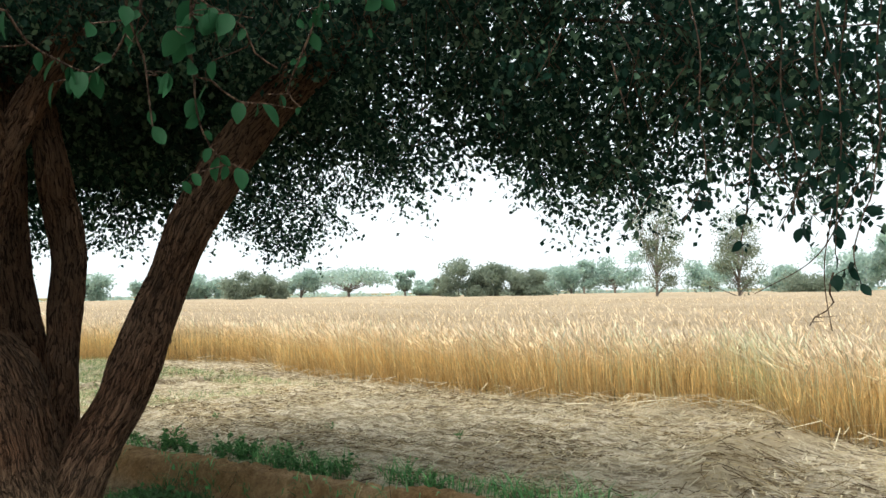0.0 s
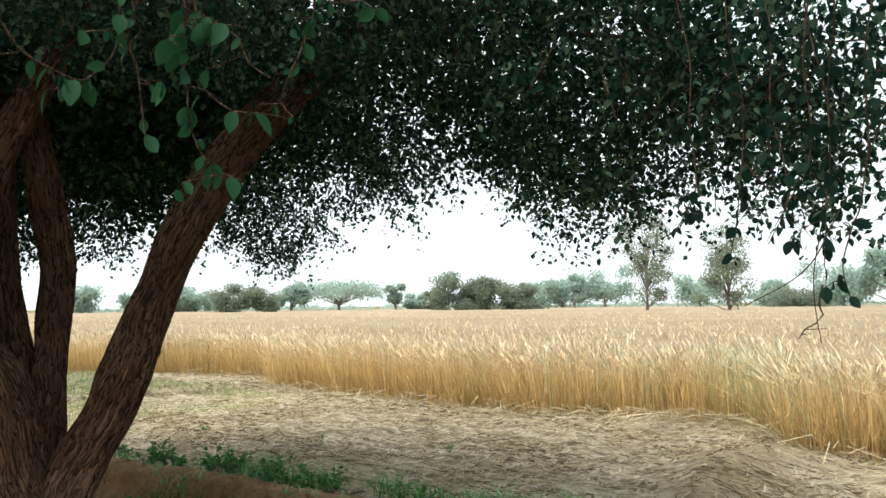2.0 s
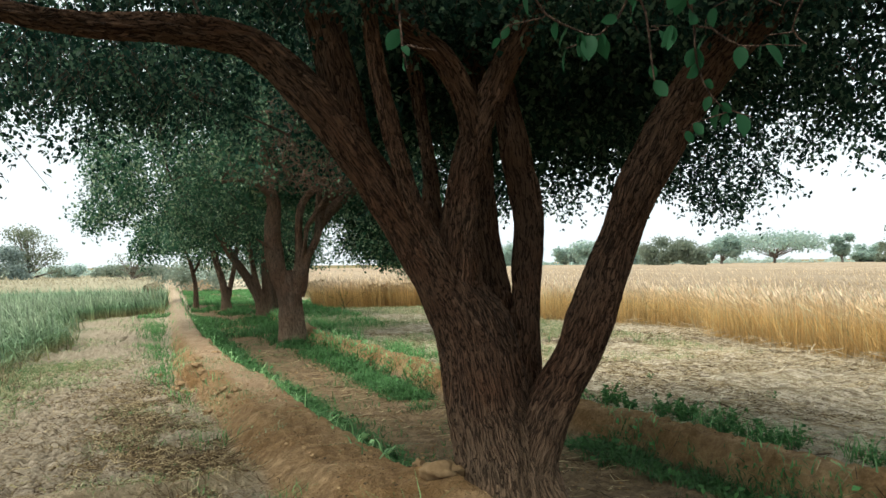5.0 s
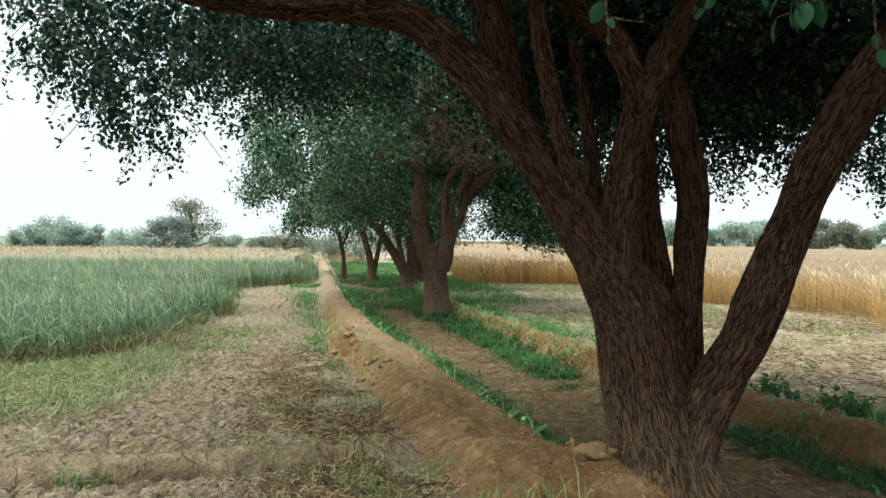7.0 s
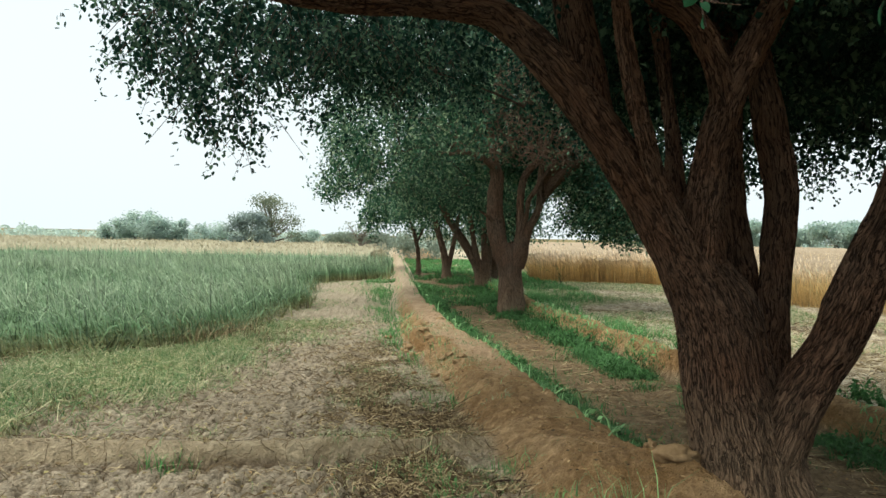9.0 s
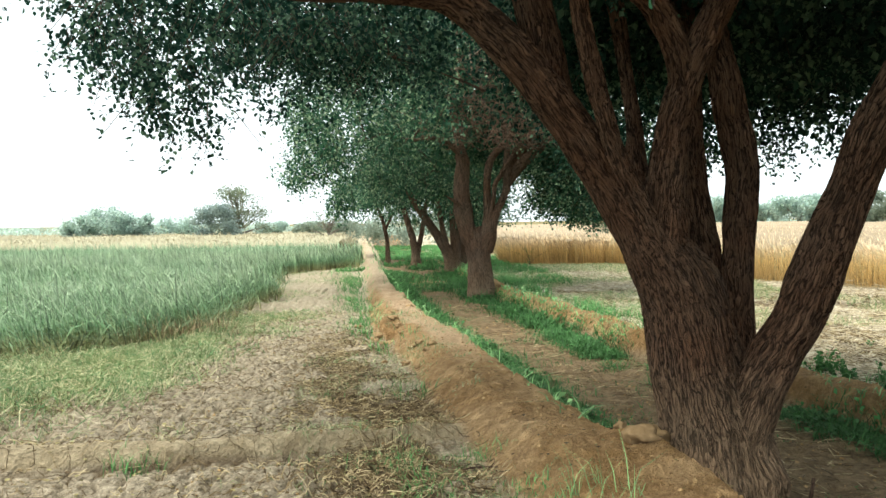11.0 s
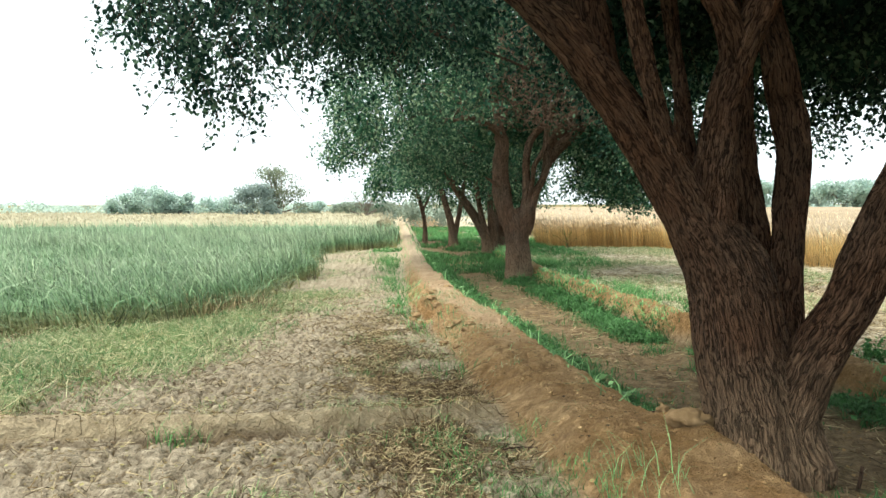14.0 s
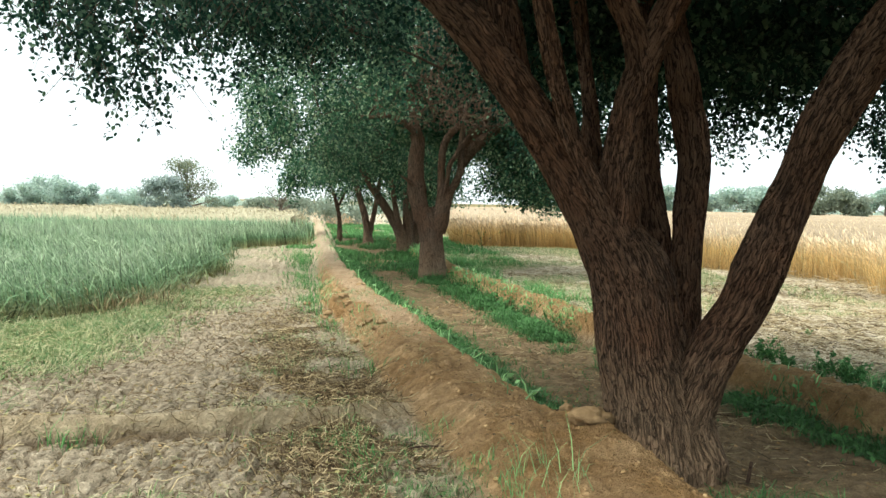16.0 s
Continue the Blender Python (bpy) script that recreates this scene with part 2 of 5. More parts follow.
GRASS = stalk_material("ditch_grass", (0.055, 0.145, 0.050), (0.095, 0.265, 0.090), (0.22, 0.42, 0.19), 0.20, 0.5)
TRAMPLED = leaf_material("trampled_crop", (0.085, 0.195, 0.075), (0.26, 0.325, 0.155), (0.64, 0.58, 0.38), 0.25, 0.7)
STRAW = leaf_material("fallen_straw", (0.28, 0.215, 0.13), (0.56, 0.475, 0.33), (0.72, 0.65, 0.50), 0.1, 0.7)
DULL_STRAW = leaf_material("dull_litter", (0.045, 0.029, 0.017), (0.19, 0.133, 0.070), (0.60, 0.49, 0.30), 0.1, 0.8)


# ---------------------------------------------------------------- mesh helpers
rng = np.random.default_rng(7)


def lattice(ix, iy, seed):
    h = (ix.astype(np.int64) * 374761393 + iy.astype(np.int64) * 668265263 + seed * 982451653) & 0x7FFFFFFF
    h = ((h ^ (h >> 13)) * 1274126177) & 0x7FFFFFFF
    return ((h ^ (h >> 16)) & 0xFFFF) / 65535.0


def vnoise(x, y, seed=0):
    """Value noise from 0 to 1."""
    ix, iy = np.floor(x), np.floor(y)
    fx, fy = x - ix, y - iy
    fx, fy = fx * fx * (3 - 2 * fx), fy * fy * (3 - 2 * fy)
    a, b = lattice(ix, iy, seed), lattice(ix + 1, iy, seed)
    c, d = lattice(ix, iy + 1, seed), lattice(ix + 1, iy + 1, seed)
    return (a * (1 - fx) + b * fx) * (1 - fy) + (c * (1 - fx) + d * fx) * fy


def fbm(x, y, seed=0, octaves=3):
    s, k, total = 0.0, 1.0, 0.0
    for o in range(octaves):
        s = s + k * vnoise(x * 2 ** o, y * 2 ** o, seed + o)
        total += k
        k *= 0.5
    return s / total


def cells(x, y, seed=0):
    """Distance to the nearest seed of a jittered grid, and how much further the second lies."""
    ix, iy = np.floor(x), np.floor(y)
    f1, f2 = np.full_like(x, 9.0), np.full_like(x, 9.0)
    for dx in (-1, 0, 1):
        for dy in (-1, 0, 1):
            px = ix + dx + 0.1 + 0.8 * lattice(ix + dx, iy + dy, seed)
            py = iy + dy + 0.1 + 0.8 * lattice(ix + dx, iy + dy, seed + 5)
            d = np.hypot(px - x, py - y)
            f2 = np.minimum(f2, np.maximum(f1, d))
            f1 = np.minimum(f1, d)
    return f1, f2 - f1


def step(a, b, v):
    k = np.clip((v - a) / (b - a), 0, 1)
    return k * k * (3 - 2 * k)


def raw_mesh(name, verts, faces, material, smooth=True):
    """A mesh from an array of points and an array of faces that all have as many corners."""
    verts, faces = np.asarray(verts, np.float32), np.asarray(faces, np.int32)
    me = bpy.data.meshes.new(name)
    me.vertices.add(len(verts))
    me.vertices.foreach_set("co", verts.ravel())
    n, k = faces.shape
    me.loops.add(n * k)
    me.loops.foreach_set("vertex_index", faces.ravel())
    me.polygons.add(n)
    me.polygons.foreach_set("loop_start", np.arange(0, n * k, k, dtype=np.int32))
    me.polygons.foreach_set("use_smooth", np.full(n, smooth))
    me.materials.append(material)
    me.update(calc_edges=True)
    return me


def part(name, mesh, parent=None, label=""):
    ob = new(name, mesh)
    if parent:
        ob.parent = parent
        ob.matrix_parent_inverse = Matrix.Translation(parent.location).inverted()
    return tagged(ob, label)


def empty(name, x, y, z):
    ob = new(name)
    ob.empty_display_size = 0.2
    ob.location = (x, y, z)
    return ob


def ribbons(points, widths, face):
    """Flat strips: points (N, L, 3), widths (N, L), face: the angle across which each strip is wide."""
    n, l, _ = points.shape
    side = np.stack([np.cos(face), np.sin(face), np.zeros(n)], -1)[:, None] * widths[..., None] / 2
    verts = np.stack([points - side, points + side], 2).reshape(-1, 3)
    base = (np.arange(n) * 2 * l)[:, None, None]
    lev = (np.arange(l - 1) * 2)[None, :, None]
    faces = (base + lev + np.array([0, 1, 3, 2])[None, None]).reshape(-1, 4)
    return verts, faces


def tubes(points, radii, sides=3):
    """Round strips: points (N, L, 3), radii (N, L)."""
    n, l, _ = points.shape
    t = np.gradient(points, axis=1)
    t /= np.linalg.norm(t, axis=-1, keepdims=True) + 1e-9
    ref = np.where(np.abs(t[..., 2:3]) > 0.9, np.array([1.0, 0, 0]), np.array([0, 0, 1.0]))
    u = np.cross(t, ref)
    u /= np.linalg.norm(u, axis=-1, keepdims=True) + 1e-9
    v = np.cross(t, u)
    a = np.arange(sides) * 2 * np.pi / sides
    ring = u[..., None, :] * np.cos(a)[:, None] + v[..., None, :] * np.sin(a)[:, None]
    verts = (points[..., None, :] + ring * radii[..., None, None]).reshape(-1, 3)
    i = np.arange(sides)
    j = (i + 1) % sides
    quad = np.stack([i, j, j + sides, i + sides], -1)
    faces = ((np.arange(n) * l * sides)[:, None, None, None] + (np.arange(l - 1) * sides)[None, :, None, None] + quad[None, None]).reshape(-1, 4)
    return verts, faces


def join(*pairs):
    verts, faces, at = [], [], 0
    for v, f in pairs:
        verts.append(v)
        faces.append(f + at)
        at += len(v)
    return np.concatenate(verts), np.concatenate(faces)


LEAF_SHAPE = np.array([(0, 0, 0), (-0.33, 0.28, 0.07), (-0.30, 0.68, 0.06), (0, 1.0, -0.06), (0.30, 0.68, 0.06), (0.33, 0.28, 0.07)])
LEAF_FACES = np.array([(0, 3, 2, 1), (0, 5, 4, 3)])


SIMPLE_SHAPE = np.array([(0, 0, 0), (-0.36, 0.48, 0.08), (0, 1.0, -0.05), (0.36, 0.48, 0.08)])
SIMPLE_FACES = np.array([(0, 3, 2, 1)])


def leaves(at, size, droop=0.6, fine=False):
    """Folded oval leaves that hang from the points at."""
    n = len(at)
    yaw = rng.uniform(0, 2 * np.pi, n)
    pitch = -rng.normal(droop, 0.55, n)
    roll = rng.normal(0, 0.7, n)
    fwd = np.stack([np.cos(yaw) * np.cos(pitch), np.sin(yaw) * np.cos(pitch), np.sin(pitch)], -1)
    side = np.stack([-np.sin(yaw), np.cos(yaw), np.zeros(n)], -1)
    up = np.cross(side, -fwd)
    side, up = side * np.cos(roll)[:, None] + up * np.sin(roll)[:, None], up * np.cos(roll)[:, None] - side * np.sin(roll)[:, None]
    s = size[:, None, None]
    shape, quads = (LEAF_SHAPE, LEAF_FACES) if fine else (SIMPLE_SHAPE, SIMPLE_FACES)
    p = shape[None]
    verts = at[:, None] + s * (p[..., 0:1] * side[:, None] * rng.uniform(0.85, 1.15, n)[:, None, None] + p[..., 1:2] * fwd[:, None] + p[..., 2:3] * up[:, None])
    faces = (np.arange(n) * len(shape))[:, None, None] + quads[None]
    return verts.reshape(-1, 3), faces.reshape(-1, 4)


def spline(pts, every=0.03):
    """A smooth line through points (x, y, z, radius), in even steps."""
    p = np.array(pts, float)
    p = np.vstack([2 * p[0] - p[1], p, 2 * p[-1] - p[-2]])
    res = []
    for a, b, c, d in zip(p, p[1:], p[2:], p[3:]):
        n = max(2, int(np.linalg.norm((c - b)[:3]) / every))
        for k in np.arange(n) / n:
            res.append(0.5 * (2 * b + (c - a) * k + (2 * a - 5 * b + 4 * c - d) * k ** 2 + (3 * b - a - 3 * c + d) * k ** 3))
    res.append(p[-2])
    return np.array(res)


def stem(pts, sides=40, ridges=0.06, seed=0, flare=0.0, every=0.03):
    """A tapering limb with furrowed bark and, at its foot, root flares."""
    line = spline(pts, every)
    n = len(line)
    c, r = line[:, :3], line[:, 3]
    t = np.gradient(c, axis=0)
    t /= np.linalg.norm(t, axis=1, keepdims=True)
    u = np.cross(t, (0.3, 1.0, 0.05))
    u /= np.linalg.norm(u, axis=1, keepdims=True)
    v = np.cross(t, u)
    a = np.arange(sides) * 2 * np.pi / sides
    length = np.r_[0, np.cumsum(np.linalg.norm(np.diff(c, axis=0), axis=1))]
    L, A = np.meshgrid(length, a, indexing="ij")
    R = np.repeat(r[:, None], sides, 1)
    wave = A + 0.12 * np.sin(L * 4 + seed) + 0.35 * (fbm(L * 2.5, A * 0 + seed, seed) - 0.5)
    round_x, round_y = np.cos(wave), np.sin(wave)
    scale = max(3.0, float(r.max()) * 26)
    plate = fbm((round_x + 2) * scale + L * 0.8, (round_y + 2) * scale + L * 2.4, seed + 3, 2)
    furrow = 1 - np.abs(plate - 0.5) * 4.5
    cut = fbm((round_x + 2) * scale * 0.8 + 9, (round_y + 2) * scale * 0.8 + L * 9.0, seed + 5, 2) - 0.5
    lump = fbm(L * 2.2 + 5 * seed, (np.cos(A) + 1.3) * 1.5 + np.sin(A), seed + 9, 2) - 0.5
    R = R * (1 + 0.26 * lump) - ridges * 0.22 * np.clip(furrow, 0, 1) + ridges * 0.16 * cut
    if flare:
        k = np.exp(-np.maximum(L - 0.24, 0) / 0.17)
        R = R * (1 + flare * k * (0.3 + 0.8 * np.abs(np.sin(A * 2.5 + seed))))
    verts = c[:, None] + R[..., None] * (np.cos(A)[..., None] * u[:, None] + np.sin(A)[..., None] * v[:, None])
    i = np.arange(sides)
    quad = np.stack([i, (i + 1) % sides, (i + 1) % sides + sides, i + sides], -1)
    faces = ((np.arange(n - 1) * sides)[:, None, None] + quad[None]).reshape(-1, 4)
    grain = np.stack([np.cos(A) * r[:, None] + seed, np.sin(A) * r[:, None], L], -1)
    return verts.reshape(-1, 3), faces, grain.reshape(-1, 3)


def limb_mesh(name, material, *shape):
    """The mesh of a stem, with the bark's grain running along it."""
    verts, faces, grain = stem(*shape)
    me = raw_mesh(name, verts, faces, material)
    a = me.attributes.new("along", 'FLOAT_VECTOR', 'POINT')
    a.data.foreach_set("vector", grain.astype(np.float32).ravel())
    return me


# ---------------------------------------------------------------- the ground, one sheet
BUND_Y = (-30, -0.85, -0.17, 1.05, 2.83, 5.4, 6.4, 11.1, 17.4, 40, 90)
BUND_X = (1.2, -0.56, -0.67, -0.82, -1.06, -1.32, -1.55, -1.92, -2.2, -3.0, -4.6)
EAST_Y = (-30, -0.8, 0.0, 0.95, 2.2, 5.3, 8.0, 11.3, 14, 24, 60)
EAST_X = (6.5, 2.36, 2.18, 1.96, 1.80, 1.12, 0.88, 0.52, 0.45, 0.2, -1.2)


def bund_x(y):
    return np.interp(y, BUND_Y, BUND_X)


def east_x(y):
    return np.interp(y, EAST_Y, EAST_X)


def wheat_edge(y):
    """How far east the standing wheat begins."""
    e = np.interp(y, (-40, -2.6, -1.5, -1.0, -0.4, 1.5, 3.0, 8.6, 9.3, 10.6, 13.3, 15.2, 22.4, 22.9, 80),
                  (6.6, 6.6, 6.7, 7.6, 8.1, 7.5, 7.3, 7.4, 8.4, 8.5, 7.5, 6.3, 6.0, 2.3, 2.6))
    return e - 0.10 + 0.55 * (fbm(y * 1.3, y * 0 + 3.3, 21, 4) - 0.5)


def green_edge(y):
    """How far west of the track the green crop begins (crop where x is less)."""
    e = np.interp(y, (-10, 3.6, 4.7, 5.5, 7.1, 11.3, 17.0, 20.2, 22.0, 26, 60, 90),
                  (-12, -8.0, -5.6, -4.7, -4.2, -4.1, -4.6, -4.7, -2.9, -3.0, -4.0, -5.4))
    return e + 0.5 * (fbm(y * 0.7, y * 0 + 8.1, 31) - 0.5)


def zones(x, y):
    off = x - bund_x(y)
    wobble = 0.16 * (fbm(x * 1.1, y * 1.1, 41) - 0.5)
    slim = 1 - 0.35 * step(6, 12, y)
    bite = np.exp(-((y - 6.0) / 0.95) ** 2) + 0.6 * np.exp(-((y - 7.9) / 0.5) ** 2) + 0.5 * np.exp(-((y - 3.9) / 0.4) ** 2)
    ragged = 0.45 * (fbm(x * 2.6, y * 2.6, 42, 4) - 0.40)
    foot = -0.74 + bite * (0.10 + ragged)
    bund = step(foot, foot + 0.48 - 0.30 * np.minimum(bite, 1), (off + wobble) / slim) * (1 - step(0.12, 0.34, (off + 0.5 * wobble) / slim - 0.26 * step(0.5, -0.6, y)))
    eo = x - east_x(y)
    east = step(-0.34, -0.08, eo + wobble) * (1 - step(0.05, 0.34, eo + wobble))
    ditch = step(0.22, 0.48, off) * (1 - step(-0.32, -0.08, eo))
    stub = step(0.2, 0.6, eo)
    return off, eo, bund, east, ditch, stub


def field_ridge(x, y):
    """A low earth ridge across the track, cut steep on its south face."""
    rx = 0.74 + 0.12 * (x + 3) + 0.16 * (fbm(x * 1.5, x * 0 + 1.0, 61) - 0.5)
    rise = step(-0.17, -0.02, y - rx) * (1 - step(0.06, 0.40, y - rx))
    return rise * (1 - step(-1.75, -1.2, x)) * (0.7 + 0.6 * fbm(x * 2.0, y * 2.0, 62))


def straw_ridges(x, y):
    """Low earth ridges across the mown stubble: one near the wheat's corner, one between two strips."""
    a = np.exp(-((y + 1.72 - 0.10 * (x - 4.2) + 0.12 * np.sin(2.1 * x)) / 0.36) ** 2) * step(3.4, 4.3, x) * (1 - step(6.2, 6.9, x))
    b = np.exp(-((y - 9.15 + 0.33 * (x - 3.8) + 0.1 * np.sin(1.7 * x)) / 0.17) ** 2) * step(2.6, 3.4, x) * (1 - step(7.0, 7.6, x))
    return a, b


def clods(x, y):
    """Rounded clods of cracked soil at two sizes, from 0 in the cracks to 1."""
    wx, wy = x + 0.10 * fbm(x * 3, y * 3, 71), y + 0.10 * fbm(x * 3, y * 3, 70)
    _, gap = cells(wx * 5.6, wy * 7.6, 72)
    _, gap2 = cells(wx * 12.0, wy * 15.0, 73)
    return np.clip(gap / 0.30, 0, 1) ** 0.55, np.clip(gap2 / 0.5, 0, 1) ** 0.6


def ground_z(x, y):
    off, _, bund, east, ditch, stub = zones(x, y)
    near = 1 - step(14, 30, np.hypot(x, y))
    z = 0.05 * (fbm(x * 0.12, y * 0.12, 51) - 0.5)
    z = z + 0.235 * bund - 0.13 * ditch * near + 0.17 * east * near
    z = z + 0.11 * np.exp(-((x + 0.02) / 0.5) ** 2 - ((y - 0.02) / 0.5) ** 2)
    ridge = field_ridge(x, y)
    z = z + 0.150 * ridge - 0.10 * np.exp(-((x + 1.86) / 0.17) ** 2 - ((y - 5.9) / 0.3) ** 2)
    left = (1 - step(-0.9, -0.4, off)) * (1 - 0.95 * np.clip(ridge * 3, 0, 1))
    clod, small = clods(x, y)
    z = z + near * left * (0.074 * clod * (0.35 + 1.1 * fbm(x * 1.2, y * 1.2, 74)) + 0.016 * small - 0.03)
    z = z + near * (0.03 * (fbm(x * 4, y * 4, 75, 4) - 0.5) + (bund + east) * (0.10 * (fbm(x * 3.0, y * 3.0, 76, 4) - 0.5) + 0.035 * (fbm(x * 11.0, y * 11.0, 84, 2) - 0.5) + 0.03 * (np.clip(cells(x * 6, y * 6, 79)[1] / 0.4, 0, 1) - 0.7) * step(0.45, 0.65, fbm(x * 0.9, y * 0.9, 80))))
    z = z + near * ditch * 0.11 * (fbm(x * 4.0, y * 4.0, 78, 4) - 0.5)
    mat = fbm(x * 6, y * 2.4 + 0.6 * x, 77, 3)
    for at, high in ((10.3 + 0.1 * np.sin(1.3 * x), 0.07), (17.8 + 0.2 * np.sin(0.9 * x), 0.10)):
        z = z + high * np.exp(-((y - at) / 0.25) ** 2) * (1 - step(-0.9, -0.6, off))
    corner, strip = straw_ridges(x, y)
    z = z + near * stub * 0.17 * np.abs(mat - 0.5) + 0.17 * corner + 0.11 * strip
    return z


def graded(a, b, fine, reach, grow=1.085):
    mid = list(np.arange(a, b, fine))
    lo, hi, s, k = [], [], fine, fine
    p = a
    while p > -reach:
        s = min(s * grow, 60)
        p -= s
        lo.append(p)
    p = mid[-1]
    while p < reach:
        k = min(k * grow, 60)
        p += k
        hi.append(p)
    return np.array(lo[::-1] + mid + hi)


def litter_at(x, y):
    """Where withered stems lie thick on the track, beside the bund."""
    a = np.exp(-((x + 1.95) / 0.55) ** 2 - ((y - 2.5) / 0.85) ** 2) + 1.1 * np.exp(-((x + 1.75) / 0.55) ** 2 - ((y - 0.25) / 0.42) ** 2) + 0.8 * np.exp(-((x + 1.7) / 0.4) ** 2 - ((y + 0.7) / 0.5) ** 2) + 0.5 * np.exp(-((x + 2.4) / 0.4) ** 2 - ((y - 4.5) / 1.3) ** 2) + 0.4 * np.exp(-((x + 1.6) / 0.45) ** 2 - ((y - 1.5) / 0.8) ** 2)
    return np.clip(a * 1.5, 0, 1) * step(0.30, 0.55, fbm(x * 2.6, y * 2.6, 81, 4)) * (1 - step(-0.75, -0.5, x - bund_x(y)))


def build_ground():
    gx, gy = graded(-4.8, 2.3, 0.024, 1500, 1.06), graded(-1.2, 7.2, 0.027, 1500, 1.06)
    X, Y = np.meshgrid(gx, gy, indexing="ij")
    Z = ground_z(X, Y)
    nx, ny = X.shape
    idx = np.arange(nx * ny).reshape(nx, ny)
    faces = np.stack([idx[:-1, :-1], idx[1:, :-1], idx[1:, 1:], idx[:-1, 1:]], -1).reshape(-1, 4)
    me = raw_mesh("ground", np.stack([X, Y, Z], -1).reshape(-1, 3), faces, SOIL)
    off, _, bund, east, ditch, stub = zones(X, Y)
    crop = np.maximum(step(0, 0.8, X - wheat_edge(Y)), step(0, 0.8, green_edge(Y) - X))
    face = step(-0.32, -0.24, Y - 0.74 - 0.12 * (X + 3)) * (1 - step(-0.16, -0.08, Y - 0.74 - 0.12 * (X + 3))) * (1 - step(-1.9, -1.4, X))
    litter = np.clip(0.35 * face * step(0.3, 0.5, fbm(X * 4, Y * 4, 82)) + 1.0 * litter_at(X, Y), 0, 1)
    # darker soil colour in the crease at the ridges' foot
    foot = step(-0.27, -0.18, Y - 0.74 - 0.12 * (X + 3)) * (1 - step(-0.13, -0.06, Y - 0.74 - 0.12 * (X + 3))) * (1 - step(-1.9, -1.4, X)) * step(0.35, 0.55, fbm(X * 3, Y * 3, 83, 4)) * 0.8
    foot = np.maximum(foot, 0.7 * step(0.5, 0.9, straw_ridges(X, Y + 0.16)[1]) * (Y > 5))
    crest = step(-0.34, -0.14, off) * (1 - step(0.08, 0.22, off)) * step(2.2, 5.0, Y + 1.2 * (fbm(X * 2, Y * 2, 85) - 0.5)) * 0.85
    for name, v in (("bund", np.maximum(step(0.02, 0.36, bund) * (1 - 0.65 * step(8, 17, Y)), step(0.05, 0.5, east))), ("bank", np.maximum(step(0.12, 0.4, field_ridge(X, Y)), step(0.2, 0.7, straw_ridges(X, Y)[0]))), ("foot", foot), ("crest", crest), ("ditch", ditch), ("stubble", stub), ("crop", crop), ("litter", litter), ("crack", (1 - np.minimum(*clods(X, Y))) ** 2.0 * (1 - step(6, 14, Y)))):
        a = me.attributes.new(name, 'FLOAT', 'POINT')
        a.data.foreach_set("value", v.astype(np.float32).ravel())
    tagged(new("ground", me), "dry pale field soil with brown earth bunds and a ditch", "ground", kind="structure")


build_ground()


# ---------------------------------------------------------------- crops and ground cover
def stuff(name, mesh, label, category):
    return tagged(new(name, mesh), label, category, kind="stuff")


def scatter(n, x0, x1, y0, y1, keep):
    """Random places in a rectangle, kept with the chance keep(x, y)."""
    x, y = rng.uniform(x0, x1, n), rng.uniform(y0, y1, n)
    ok = rng.uniform(0, 1, n) < keep(x, y)
    return x[ok], y[ok]


def blades(x, y, h, lean, wide, base_z=None, levels=3, heading=None):
    """Bent blades of grass."""
    n = len(x)
    z = ground_z(x, y) if base_z is None else base_z
    way = rng.uniform(0, 2 * np.pi, n) if heading is None else heading + rng.normal(0, 0.7, n)
    k = np.linspace(0, 1, levels)[None]
    bend = (lean * h)[:, None] * k ** 1.8
    pts = np.stack([x[:, None] + np.cos(way)[:, None] * bend, y[:, None] + np.sin(way)[:, None] * bend,
                    z[:, None] - 0.01 + h[:, None] * (k - 0.35 * lean[:, None] * k ** 2.5)], -1)
    w = wide[:, None] * (1 - 0.9 * k ** 1.6)
    return ribbons(pts, w, way + np.pi / 2 + rng.normal(0, 0.5, n))


def wheat_stalks(x, y, h, from_z=0.0, wide=1.0):
    """Ripe stalks, each with a nodding ear."""
    n = len(x)
    z = ground_z(x, y)
    way = rng.normal(2.6, 1.3, n)
    lean = np.abs(rng.normal(0.0, 0.18, n)) + rng.uniform(0.3, 0.9, n) * (rng.uniform(0, 1, n) < 0.14) + 0.25 * step(0.55, 0.75, fbm(x * 0.8, y * 0.8, 93))
    k = np.array([from_z, 0.86, 0.91, 1.0])[None]
    bend = (lean * h)[:, None] * k ** 2 + 0.05 * step(0.86, 1.0, k)
    pts = np.stack([x[:, None] + np.cos(way)[:, None] * bend, y[:, None] + np.sin(way)[:, None] * bend,
                    z[:, None] + h[:, None] * (k - 0.25 * lean[:, None] * k ** 2)], -1)
    w = np.array([0.0065, 0.005, 0.017, 0.004])[None] * np.ones((n, 1)) * wide
    return ribbons(pts, w, rng.uniform(0, np.pi, n))


